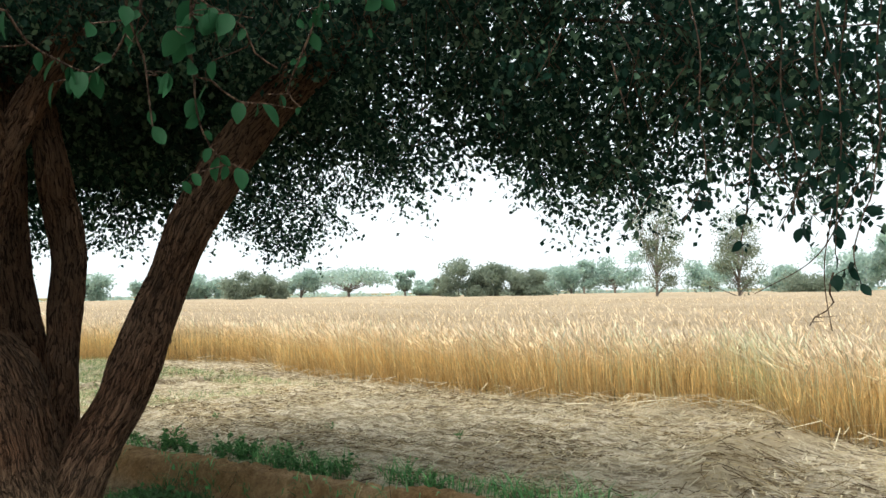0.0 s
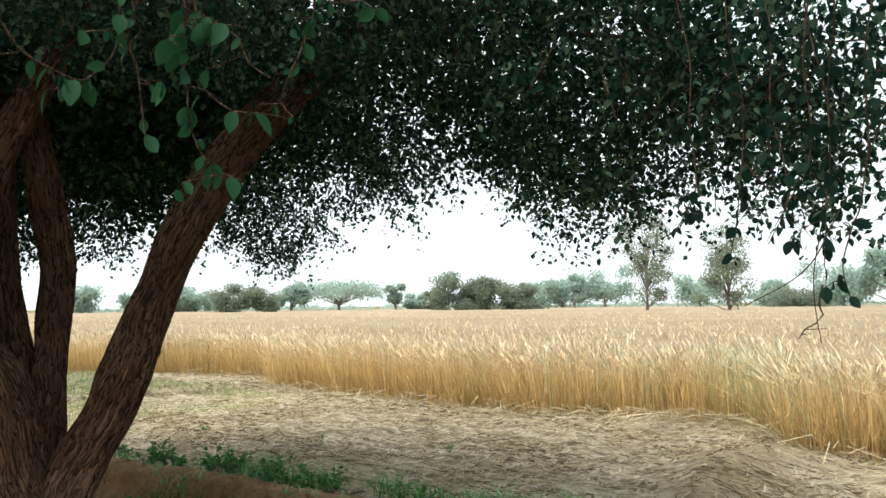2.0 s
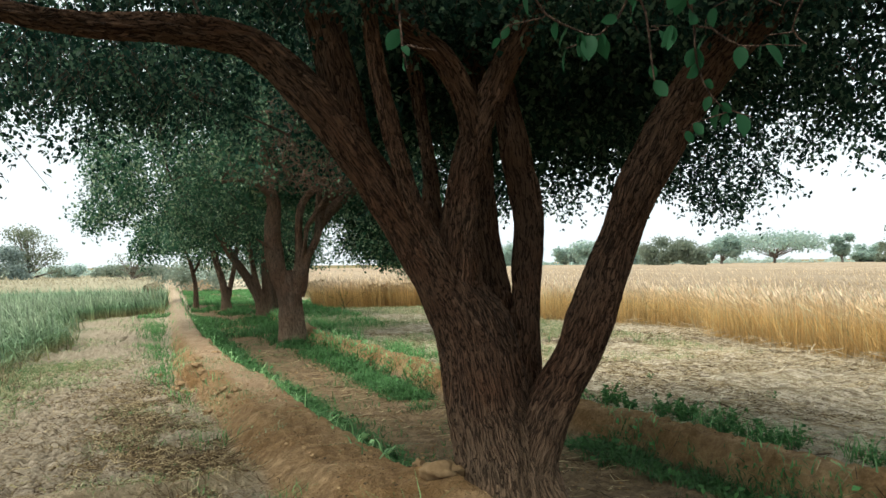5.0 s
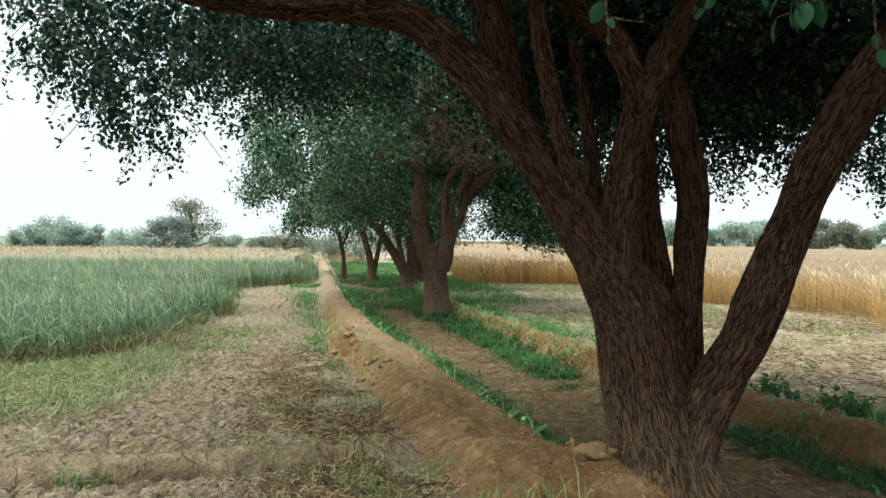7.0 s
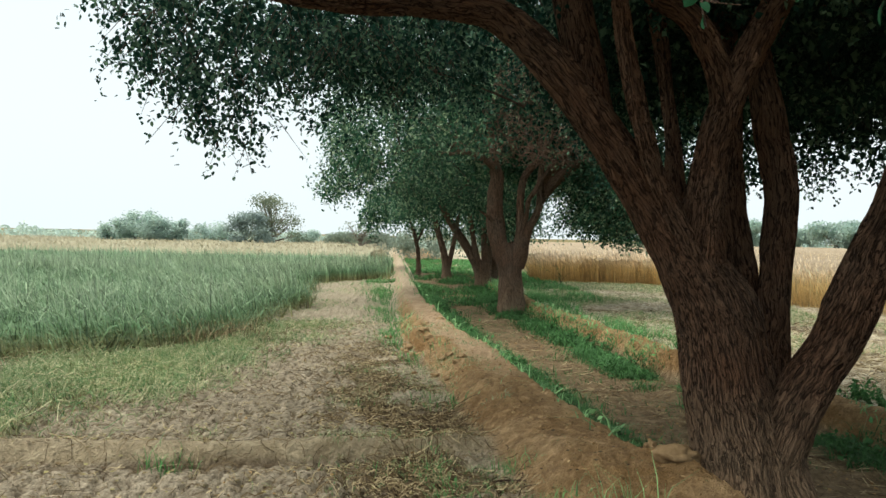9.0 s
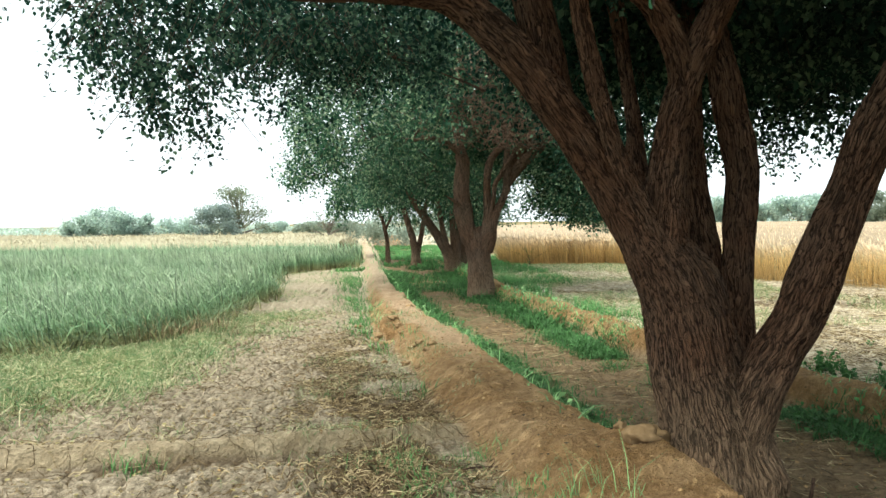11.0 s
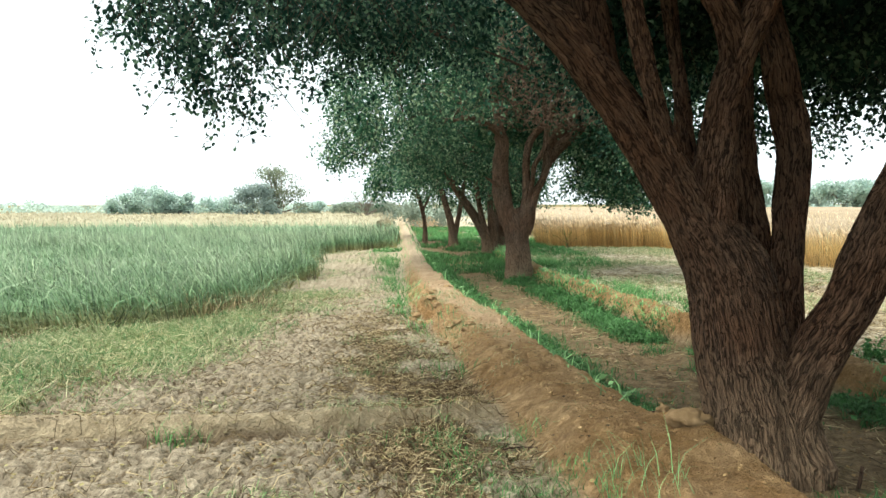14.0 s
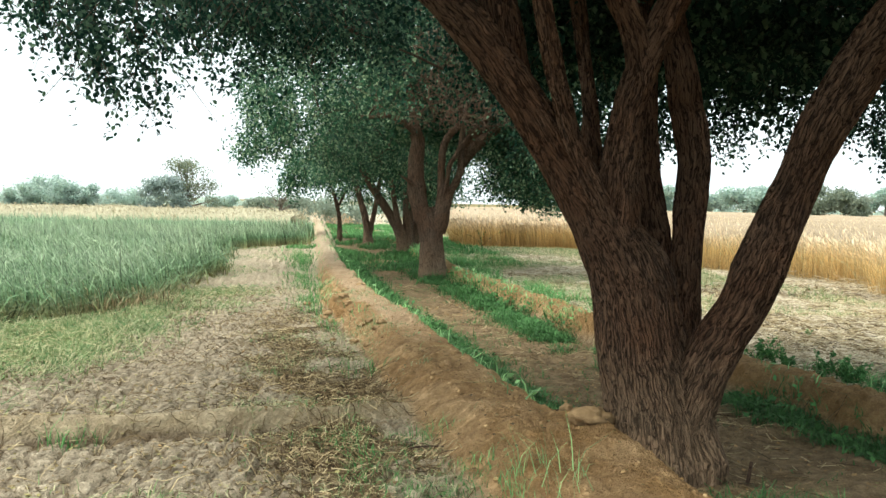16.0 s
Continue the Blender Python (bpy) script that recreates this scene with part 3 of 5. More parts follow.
def build_wheat():
    green_patch = lambda x, y: 1.0 * np.exp(-((y - 0.2) / 1.2) ** 2) * step(0.30, 0.5, fbm(x * 0.9, y * 0.9, 91)) + 0.12
    # the standing front, seen stalk by stalk
    x, y = scatter(88000, 5.5, 11.0, -6, 24, lambda x, y: np.where((x > wheat_edge(y)) & (x < wheat_edge(y) + 2.0), 0.95, 0.0) * np.where(y > 12, 0.6, 1) * np.where(x < wheat_edge(y) + 0.7, 1, 0.7))
    pale = green_patch(x, y) > rng.uniform(0, 1, len(x))
    h = rng.normal(0.90, 0.07, len(x)) * (0.82 + 0.36 * fbm(x * 1.1, y * 1.1, 94))
    a = wheat_stalks(x[~pale], y[~pale], h[~pale])
    b = wheat_stalks(x[pale], y[pale], h[pale])
    # dry leaves that bend between the stalks
    i = rng.choice(len(x), int(len(x) * 0.7), replace=False)
    z0 = ground_z(x[i], y[i]) + rng.uniform(0.05, 0.6, len(i))
    c = blades(x[i], y[i], rng.uniform(0.15, 0.35, len(i)), rng.uniform(0.4, 1.3, len(i)), rng.uniform(0.006, 0.011, len(i)), z0)
    # far front, beyond the mown corner
    x2, y2 = scatter(26000, 1.5, 9, 22, 26, lambda x, y: np.where(x > wheat_edge(y), 0.55, 0.0))
    d = wheat_stalks(x2, y2, rng.normal(0.85, 0.10, len(x2)), 0.0, 1.8)
    # ears over the field behind
    r = 7 + 60 * rng.uniform(0, 1, 70000) ** 1.7
    ang = rng.uniform(radians(-35), radians(100), 70000)
    x3, y3 = -1.8 + r * np.cos(ang), -4.5 + r * np.sin(ang)
    ok = x3 > wheat_edge(y3) + 1.2
    x3, y3, r = x3[ok], y3[ok], r[ok]
    e = wheat_stalks(x3, y3, rng.normal(0.91, 0.06, len(x3)), 0.7, 1.5)
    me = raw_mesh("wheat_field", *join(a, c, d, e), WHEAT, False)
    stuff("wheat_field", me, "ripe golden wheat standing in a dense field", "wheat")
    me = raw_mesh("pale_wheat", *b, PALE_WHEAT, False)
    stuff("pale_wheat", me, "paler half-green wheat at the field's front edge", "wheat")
    # the closed canopy of ears further in
    gx = np.concatenate([np.arange(2.6, 14, 0.16), 14 * 1.022 ** np.arange(0, 110)])
    gy = np.concatenate([np.arange(-60, -14, 2.0), np.arange(-14, 30, 0.3), 30 * 1.02 ** np.arange(0, 80)])
    X, Y = np.meshgrid(gx, gy, indexing="ij")
    inset = step(0.5, 1.7, X - wheat_edge(Y))
    Z = 0.12 + inset * (0.70 + 0.10 * (fbm(X * 1.7, Y * 1.7, 95) - 0.5) + 0.08 * (rng.uniform(0, 1, X.shape) - 0.5))
    idx = np.arange(X.size).reshape(X.shape)
    faces = np.stack([idx[:-1, :-1], idx[1:, :-1], idx[1:, 1:], idx[:-1, 1:]], -1).reshape(-1, 4)
    keep = (inset.ravel()[faces] > 0.75).all(1)
    me = raw_mesh("wheat_canopy", np.stack([X, Y, Z], -1).reshape(-1, 3), faces[keep], CANOPY, True)
    stuff("wheat_canopy", me, "closed pale golden canopy of ripe wheat ears", "wheat")


def build_green():
    def dens(x, y):
        d = green_edge(y) - x
        clump = 0.55 + 0.9 * (fbm(x * 1.6, y * 1.6, 97) - 0.3)
        return np.where(d > 0, 1, 0) * np.clip(1.15 - 0.045 * np.hypot(x + 4, y - 6), 0.3, 1) * clump * step(-0.1, 0.5, d)
    x, y = scatter(85000, -17, -2.4, 3, 27, dens)
    h = (0.20 + 0.84 * fbm(x * 1.5, y * 1.5, 98, 4)) * rng.normal(1, 0.13, len(x)) * (0.72 + 0.28 * step(0, 0.7, green_edge(y) - x))
    a = blades(x, y, h, np.abs(rng.normal(0.65, 0.5, len(x))), rng.uniform(0.012, 0.024, len(x)) * (1 + 0.02 * (y - 5)), heading=2.9)
    j = rng.choice(len(x), len(x) // 2, replace=False)
    a = join(a, blades(x[j], y[j], h[j] * rng.uniform(0.75, 1.1, len(j)), rng.uniform(0.9, 1.9, len(j)), rng.uniform(0.016, 0.030, len(j))))
    i = rng.choice(len(x), len(x) // 2, replace=False)
    z0 = ground_z(x[i], y[i]) + h[i] * rng.uniform(0.2, 0.8, len(i))
    c = blades(x[i], y[i], rng.uniform(0.14, 0.30, len(i)), rng.uniform(1.0, 2.4, len(i)), rng.uniform(0.010, 0.017, len(i)), z0)
    r = 24 + 60 * rng.uniform(0, 1, 34000) ** 1.5
    ang = rng.uniform(radians(91), radians(126), 34000)
    x2, y2 = -1.8 + r * np.cos(ang), -4.5 + r * np.sin(ang)
    ok = (x2 < green_edge(y2)) & (y2 < 38)
    x2, y2 = x2[ok], y2[ok]
    b = blades(x2, y2, rng.normal(0.62, 0.11, len(x2)), rng.uniform(0.1, 0.6, len(x2)), rng.uniform(0.022, 0.045, len(x2)), heading=2.4)
    # broken tufts left standing in the trodden strip
    x, y = scatter(26000, -10, -3.6, 0.9, 6.5, lambda x, y: step(0.50, 0.62, fbm(x * 1.3, y * 1.5, 113)) * step(-0.1, 0.7, -x - 4.1 + 0.16 * (y - 3)) * 0.8)
    d = blades(x, y, rng.uniform(0.06, 0.26, len(x)), rng.uniform(0.8, 2.4, len(x)), rng.uniform(0.008, 0.015, len(x)))
    x, y = scatter(9000, -6.4, -3.4, 5.0, 8.0, lambda x, y: np.exp(-((x + 4.75) / 0.55) ** 2 - ((y - 6.4) / 0.55) ** 2) * 0.8)
    brown = blades(x, y, rng.uniform(0.15, 0.42, len(x)), rng.uniform(0.1, 1.2, len(x)), rng.uniform(0.006, 0.012, len(x)))
    stuff("browned_wheat", raw_mesh("browned_wheat", *brown, DULL_STRAW, False), "browned withered stems at the green crop's front", "crop")
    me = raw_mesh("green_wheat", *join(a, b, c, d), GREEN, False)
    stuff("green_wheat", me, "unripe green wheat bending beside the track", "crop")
    # the dim mass of stems below the tips, further in
    gx = -2.5 - np.concatenate([np.arange(0, 14, 0.2), 14 * 1.035 ** np.arange(0, 70)])
    gy = np.concatenate([np.arange(2.5, 26, 0.25), 26 * 1.03 ** np.arange(0, 42)])
    X, Y = np.meshgrid(gx[::-1], gy, indexing="ij")
    inset = step(0.5, 2.5, green_edge(Y) - X) * (1 - step(38, 44, Y))
    Z = -0.05 + inset * (0.33 + 0.14 * (fbm(X * 1.3, Y * 1.3, 96) - 0.5)) + 0.15 * step(34, 42, Y)
    idx = np.arange(X.size).reshape(X.shape)
    faces = np.stack([idx[:-1, :-1], idx[1:, :-1], idx[1:, 1:], idx[:-1, 1:]], -1).reshape(-1, 4)
    keep = (inset.ravel()[faces] > 0.0).any(1)
    me = raw_mesh("crop_canopy", np.stack([X, Y, Z], -1).reshape(-1, 3), faces[keep], GREEN, True)
    stuff("crop_canopy", me, "closed canopy of unripe green wheat", "crop")
    # a paler ripening field behind it
    x, y = scatter(30000, -75, -3, 37, 100, lambda x, y: np.where(x < green_edge(y) - 0.5, 0.9, 0.0))
    me = raw_mesh("ripening_field", *wheat_stalks(x, y, rng.normal(0.70, 0.08, len(x)), 0.3, 5.0), RIPENING, False)
    stuff("ripening_field", me, "distant ripening wheat behind the green crop", "wheat")
    gx, gy = np.arange(-150, -2, 1.5), np.concatenate([np.arange(35.5, 40, 0.4), np.arange(40, 115, 1.2)])
    X, Y = np.meshgrid(gx, gy, indexing="ij")
    Z = (0.57 + 0.10 * fbm(X * 0.8, Y * 0.8, 99)) * step(35.5, 38.5, Y) - 0.05
    idx = np.arange(X.size).reshape(X.shape)
    faces = np.stack([idx[:-1, :-1], idx[1:, :-1], idx[1:, 1:], idx[:-1, 1:]], -1).reshape(-1, 4)
    keep = (green_edge(Y).ravel()[faces] - X.ravel()[faces] > 0.6).all(1)
    me = raw_mesh("ripening_canopy", np.stack([X, Y, Z], -1).reshape(-1, 3), faces[keep], PALE_CANOPY, True)
    stuff("ripening_canopy", me, "closed pale canopy of the distant ripening wheat", "wheat")


def build_grass():
    def bank(x, y):
        off, eo = x - bund_x(y), x - east_x(y)
        return np.maximum(1.0 * np.exp(-((off - 0.52) / 0.21) ** 2) * step(0.2, 0.8, y) * step(0.24, 0.42, fbm(x * 2.0, y * 1.5, 101)),
                          1.2 * np.exp(-((eo + 0.47 - 0.07 * step(3.0, 1.5, y)) / (0.25 - 0.10 * step(3.0, 1.5, y))) ** 2) * step(0.36, 0.52, fbm(x * 1.9, y * 1.3, 102)) * step(-1.3, -0.6, y))
    parts = []

    def sow(n, x0, x1, y0, y1, keep, h0, h1, w0, w1, lean=1.0):
        x, y = scatter(n, x0, x1, y0, y1, keep)
        k = fbm(x * 2.2, y * 2.2, 108)
        parts.append(blades(x, y, rng.uniform(h0, h1, len(x)) * (0.35 + k), rng.uniform(0.2, lean, len(x)), rng.uniform(w0, w1, len(x))))
    sow(150000, -1.2, 2.8, -1.2, 7, bank, 0.06, 0.20, 0.008, 0.016, 2.2)
    # broad-leaved growth among the grass, in clumps
    x, y = scatter(60000, -2.2, 2.8, -1.2, 16, lambda x, y: bank(x, y) * step(0.50, 0.57, fbm(x * 3.1, y * 2.6, 116, 2)) * (np.hypot(x, y) > 0.75))
    z = ground_z(x, y) + rng.uniform(0.02, 1, len(x)) * 0.20 * fbm(x * 2.2, y * 2.2, 108)
    parts.append(leaves(np.stack([x, y, z], -1), rng.uniform(0.03, 0.075, len(x)), 0.0))
    sow(95000, -2.4, 1.6, 7, 21, bank, 0.08, 0.25, 0.012, 0.022, 1.9)
    sow(75000, -3.6, 2.6, 14, 46, lambda x, y: np.where(np.abs(x - bund_x(y)) < 0.35, 0.05, 0.8) * step(0.32, 0.50, fbm(x * 1.1, y * 0.7, 119)) * np.where((x > green_edge(y) + 0.6) & (y > 20) | (x > bund_x(y)), 1, 0.1), 0.06, 0.22, 0.015, 0.03)
    sow(60000, -1.2, 2.2, -0.3, 14, lambda x, y: 0.22 * step(0.4, 0.7, x - bund_x(y)) * step(-0.1, -0.4, x - east_x(y)) * step(0.45, 0.6, fbm(x * 2.4, y * 2.4, 114)), 0.03, 0.10, 0.006, 0.011, 2.0)
    # close tuft by the root of the big tree
    sow(5000, -0.1, 1.1, -1.4, -0.3, lambda x, y: np.exp(-((x - 0.38) / 0.28) ** 2 - ((y + 0.75) / 0.26) ** 2), 0.10, 0.26, 0.006, 0.011, 1.5)
    # weeds along the outer foot of the east bund
    sow(70000, 0.3, 4.6, -2.5, 16, lambda x, y: np.exp(-((x - east_x(y) - 0.58) / 0.22) ** 2) * step(0.40, 0.52, fbm(x * 1.3, y * 0.9, 103)), 0.10, 0.30, 0.007, 0.014, 1.4)
    # strip left of the bund, tufts on the track, trampled crop
    sow(30000, -4, -0.8, 2.2, 22, lambda x, y: np.exp(-((x - bund_x(y) + 0.72) / 0.26) ** 2) * step(0.47, 0.6, fbm(x * 1.1, y * 0.6, 105)), 0.05, 0.22, 0.006, 0.012)
    sow(2600, -1.9, -0.75, -1.3, 0.5, lambda x, y: step(0.56, 0.68, fbm(x * 2.1, y * 2.1, 109)) * step(-0.95, -1.15, x), 0.04, 0.12, 0.004, 0.007, 1.4)
    sow(110, -1.1, -0.75, -1.1, -0.5, lambda x, y: 0.5 + 0 * x, 0.12, 0.30, 0.003, 0.006, 1.0)
    for tx, ty, tr in ((-5.3, 2.1, 0.45), (-4.7, 2.5, 0.3), (-6.2, 3.4, 0.5), (-4.3, 3.2, 0.25), (-5.6, 1.4, 0.3)):
        sow(2600, tx - 1, tx + 1, ty - 0.8, ty + 0.8, lambda x, y: np.exp(-((x - tx) / tr) ** 2 - ((y - ty) / (0.6 * tr)) ** 2) * step(0.4, 0.55, fbm(x * 4, y * 4, 118)), 0.05, 0.20, 0.006, 0.012, 2.2)
    sow(700, -3.9, -3.1, 0.2, 0.75, lambda x, y: np.exp(-((x + 3.45) / 0.12) ** 2 - ((y - 0.45) / 0.12) ** 2), 0.1, 0.22, 0.004, 0.008)
    sow(9000, -2.9, -1.2, -1.2, 4.4, lambda x, y: 0.6 * litter_at(x, y) * step(0.46, 0.6, fbm(x * 3.0, y * 3.0, 112)), 0.03, 0.10, 0.004, 0.008, 2.0)
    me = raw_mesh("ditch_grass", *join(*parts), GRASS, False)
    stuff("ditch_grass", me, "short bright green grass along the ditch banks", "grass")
    parts.clear()
    # thin growth on the stubble beyond the ditch
    sow(90000, 0.6, 6.6, 6.0, 22.5, lambda x, y: step(0.30, 0.52, fbm(x * 0.6, y * 0.4, 104)) * step(0.3, 0.8, x - east_x(y)) * 0.8, 0.03, 0.14, 0.007, 0.014)
    # trampled, half-dried crop between the green edge and the track
    tread = lambda x, y: (0.15 + step(0.34, 0.52, fbm(x * 1.1, y * 1.1, 106))) * step(-0.35, 0.7, -x - 3.95 + 0.16 * (y - 3)) * step(0.75, 1.2, y)
    sow(56000, -10, -2.4, 0.6, 8.5, tread, 0.05, 0.24, 0.006, 0.012, 2.6)
    x, y = scatter(22000, -10, -2.6, 0.8, 8.5, lambda x, y: tread(x, y) * step(green_edge(y) - 0.1, green_edge(y) + 0.2, x))
    parts.append(lying(x, y, rng.uniform(0.10, 0.36, len(x)), rng.uniform(0.0014, 0.0034, len(x)), 0.15, None, 0.22))
    sow(26000, -5.2, -1.6, 6, 21, lambda x, y: 0.7 * step(0.42, 0.62, fbm(x * 1.5, y * 0.7, 117, 4)) * step(-0.6, -0.9, x - bund_x(y)), 0.02, 0.09, 0.010, 0.018, 2.4)
    sow(14000, -3.6, -1.2, -1.2, 7, lambda x, y: step(0.52, 0.7, fbm(x * 1.6, y * 1.6, 110)), 0.03, 0.10, 0.005, 0.009, 2.2)
    sow(14000, -2.9, -1.1, -1.2, 4.6, lambda x, y: litter_at(x, y) * step(0.36, 0.55, fbm(x * 2.2, y * 2.2, 115)), 0.02, 0.10, 0.003, 0.006, 3.0)
    me = raw_mesh("trampled_crop", *join(*parts), TRAMPLED, False)
    stuff("trampled_crop", me, "trampled yellowish green crop lying beside the track", "grass")


def lying(x, y, length, r, lift=0.02, along=None, curl=0.0):
    """Straws lying about on the ground; curl: how far they bend, as a share of their length."""
    n = len(x)
    way = rng.uniform(0, np.pi, n) if along is None else along + rng.normal(0, 1.0, n)
    k = (np.array([-0.5, 0.5]) if not curl else np.array([-0.5, -0.15, 0.2, 0.5]))[None]
    bow = (rng.normal(0, 1, n) * curl * length)[:, None] * (1 - 4 * k ** 2)
    px = x[:, None] + np.cos(way)[:, None] * length[:, None] * k - np.sin(way)[:, None] * bow
    py = y[:, None] + np.sin(way)[:, None] * length[:, None] * k + np.cos(way)[:, None] * bow
    high = rng.uniform(0, lift, (n, k.shape[1]))
    pz = ground_z(px, py) + r[:, None] + high
    return tubes(np.stack([px, py, pz], -1), np.repeat(r[:, None], k.shape[1], 1), 3)


def build_straw():
    x, y = scatter(72000, 1.5, 8.8, -4, 23, lambda x, y: step(0.3, 0.9, x - east_x(y)) * np.where(x < wheat_edge(y) + 0.3, 1, 0) * np.where(y > 9, 0.25, 0.75) * (1 - 0.75 * straw_ridges(x, y)[0]))
    me = raw_mesh("straw_litter", *lying(x, y, rng.uniform(0.03, 0.15, len(x)), rng.uniform(0.0025, 0.0055, len(x)), 0.035), STRAW, False)
    stuff("straw_litter", me, "pale cut straw strewn over the mown stubble", "straw")
    x, y = scatter(26000, 1.5, 8.4, -4, 12, lambda x, y: step(0.3, 0.9, x - east_x(y)) * np.where(x < wheat_edge(y), 1, 0) * step(0.42, 0.58, fbm(x * 1.8, y * 1.0, 143)))
    me = raw_mesh("stubble_litter", *lying(x, y, rng.uniform(0.04, 0.16, len(x)), rng.uniform(0.002, 0.0045, len(x)), 0.03), DULL_STRAW, False)
    stuff("stubble_litter", me, "darker broken straw between the stubble rows", "straw")
    # fallen stalks heaped along the front of the wheat
    x, y = scatter(16000, 5.5, 9, -4, 12, lambda x, y: np.exp(-((x - wheat_edge(y) + 0.12) / 0.28) ** 2) * (0.12 + 0.6 * np.exp(-((y - 0.5) / 1.1) ** 2)))
    me = raw_mesh("fallen_wheat", *lying(x, y, rng.uniform(0.2, 0.6, len(x)), rng.uniform(0.0025, 0.005, len(x)), 0.20, 0.3), STRAW, False)
    stuff("fallen_wheat", me, "flattened wheat stalks along the field edge", "straw")
    # dull litter and dry stems on the track
    keep = lambda x, y: 0.9 * litter_at(x, y) + 0.03 * step(-0.7, -0.9, x - bund_x(y))
    x, y = scatter(40000, -4, -0.9, -1.4, 6.5, keep)
    a = lying(x, y, rng.uniform(0.03, 0.19, len(x)), rng.uniform(0.0014, 0.0034, len(x)), 0.03, None, 0.25)
    x, y = scatter(16000, -9, -2, -1.2, 9, lambda x, y: 0.12 + 0.8 * step(-1.0, 1.5, -x - 3.8 + 0.25 * (y - 3)) * step(0.4, 0.6, fbm(x * 0.8, y * 0.8, 106)))
    b = lying(x, y, rng.uniform(0.05, 0.2, len(x)), rng.uniform(0.0012, 0.0026, len(x)), 0.04, None, 0.2)
    x, y = scatter(7000, -0.9, 2.2, -1.0, 11, lambda x, y: zones(x, y)[4] * step(0.38, 0.6, fbm(x * 2.0, y * 2.0, 146)))
    c = lying(x, y, rng.uniform(0.03, 0.16, len(x)), rng.uniform(0.0015, 0.0032, len(x)), 0.03)
    me = raw_mesh("dry_litter", *join(a, b, c), DULL_STRAW, False)
    stuff("dry_litter", me, "dry brown stems and withered grass on the track", "litter")


def build_fallen_leaves():
    x, y = scatter(34000, -6, 1.6, -1.4, 8, lambda x, y: (0.15 + 0.8 * litter_at(x, y) + 0.5 * step(0.5, 0.62, fbm(x * 1.7, y * 1.7, 145))) * np.where(x > bund_x(y) - 0.65, 0.25, 1))
    n = len(x)
    z = ground_z(x, y) + 0.012
    v, f = leaves(np.stack([x, y, z], -1), rng.uniform(0.015, 0.042, n), 0.0)
    v = v.reshape(n, -1, 3)
    v[..., 2] = z[:, None] + 0.35 * (v[..., 2] - z[:, None])
    stuff("fallen_leaves", raw_mesh("fallen_leaves", v.reshape(-1, 3), f, DEAD_LEAF, False), "small withered brown leaves scattered on the soil", "leaf")


DEAD_LEAF = leaf_material("withered_leaves", (0.06, 0.038, 0.022), (0.17, 0.12, 0.06), (0.30, 0.27, 0.12), 0.1, 0.8)


def build_crumbs():
    """Loose crumbs of earth over the bunds, the ditch and the track."""
    a = (1 + 5 ** 0.5) / 2
    ico = np.array([(-1, a, 0), (1, a, 0), (-1, -a, 0), (1, -a, 0), (0, -1, a), (0, 1, a), (0, -1, -a), (0, 1, -a), (a, 0, -1), (a, 0, 1), (-a, 0, -1), (-a, 0, 1)]) / 1.9
    tri = np.array([(0, 11, 5), (0, 5, 1), (0, 1, 7), (0, 7, 10), (0, 10, 11), (1, 5, 9), (5, 11, 4), (11, 10, 2), (10, 7, 6), (7, 1, 8),
                    (3, 9, 4), (3, 4, 2), (3, 2, 6), (3, 6, 8), (3, 8, 9), (4, 9, 5), (2, 4, 11), (6, 2, 10), (8, 6, 7), (9, 8, 1)])

    def keep(x, y):
        _, _, bund, east, ditch, stub = zones(x, y)
        return np.clip(0.5 * bund + 0.4 * east + 0.3 * ditch + 0.15, 0, 1) * (1 - 0.9 * stub) * step(0.3, 0.7, fbm(x * 1.4, y * 1.4, 141))
    x, y = scatter(32000, -3.4, 2.4, -1.4, 9, keep)
    n = len(x)
    r = 0.003 + 0.010 * rng.uniform(0, 1, n) ** 4.0
    v = ico[None] * (1 + 0.35 * rng.normal(0, 1.1, (n, 12, 1))) * r[:, None, None] * np.array([1.1, 1.1, 0.75])
    v = v + np.stack([x, y, ground_z(x, y) + 0.25 * r], -1)[:, None]
    f = (np.arange(n) * 12)[:, None, None] + tri[None]
    me = raw_mesh("earth_crumbs", v.reshape(-1, 3), f.reshape(-1, 3), CRUMB, False)
    stuff("earth_crumbs", me, "loose crumbs of dry earth on bund and track", "earth")


CRUMB = leaf_material("earth_crumb", (0.15, 0.09, 0.042), (0.32, 0.20, 0.095), (0.46, 0.31, 0.16), 0.0, 0.95)
build_wheat()
build_green()
build_grass()
build_straw()
build_fallen_leaves()
build_crumbs()


# ---------------------------------------------------------------- trees
def crown_mesh(anchors, length, n_leaves, size, droop=0.5, fine=False, wood=4):
    """Drooping twigs from the anchors, each set with leaves. Gives leaf and twig geometry."""
    n = len(anchors)
    way = rng.uniform(0, 2 * np.pi, n)
    k = np.linspace(0, 1, 4)[None]
    out = 0.6 * length[:, None] * (k - 0.35 * k ** 2)
    drop = -droop * length[:, None] * k ** 1.7
    pts = anchors[:, None] + np.stack([np.cos(way)[:, None] * out, np.sin(way)[:, None] * out, drop], -1)
    some = pts[::wood, ::3]
    twig = tubes(some, np.array([0.004, 0.0012])[None] * np.ones((len(some), 1)), 3)
    f = rng.uniform(0.1, 1.0, (n, n_leaves))
    i = np.minimum((f * 3).astype(int), 2)
    w = (f * 3 - i)[..., None]
    row = np.arange(n)[:, None]
    at = (pts[row, i] * (1 - w) + pts[row, i + 1] * w).reshape(-1, 3) + rng.normal(0, 0.028, (n * n_leaves, 3))
    return leaves(at, rng.uniform(0.75, 1.2, len(at)) * size, 0.6, fine), twig


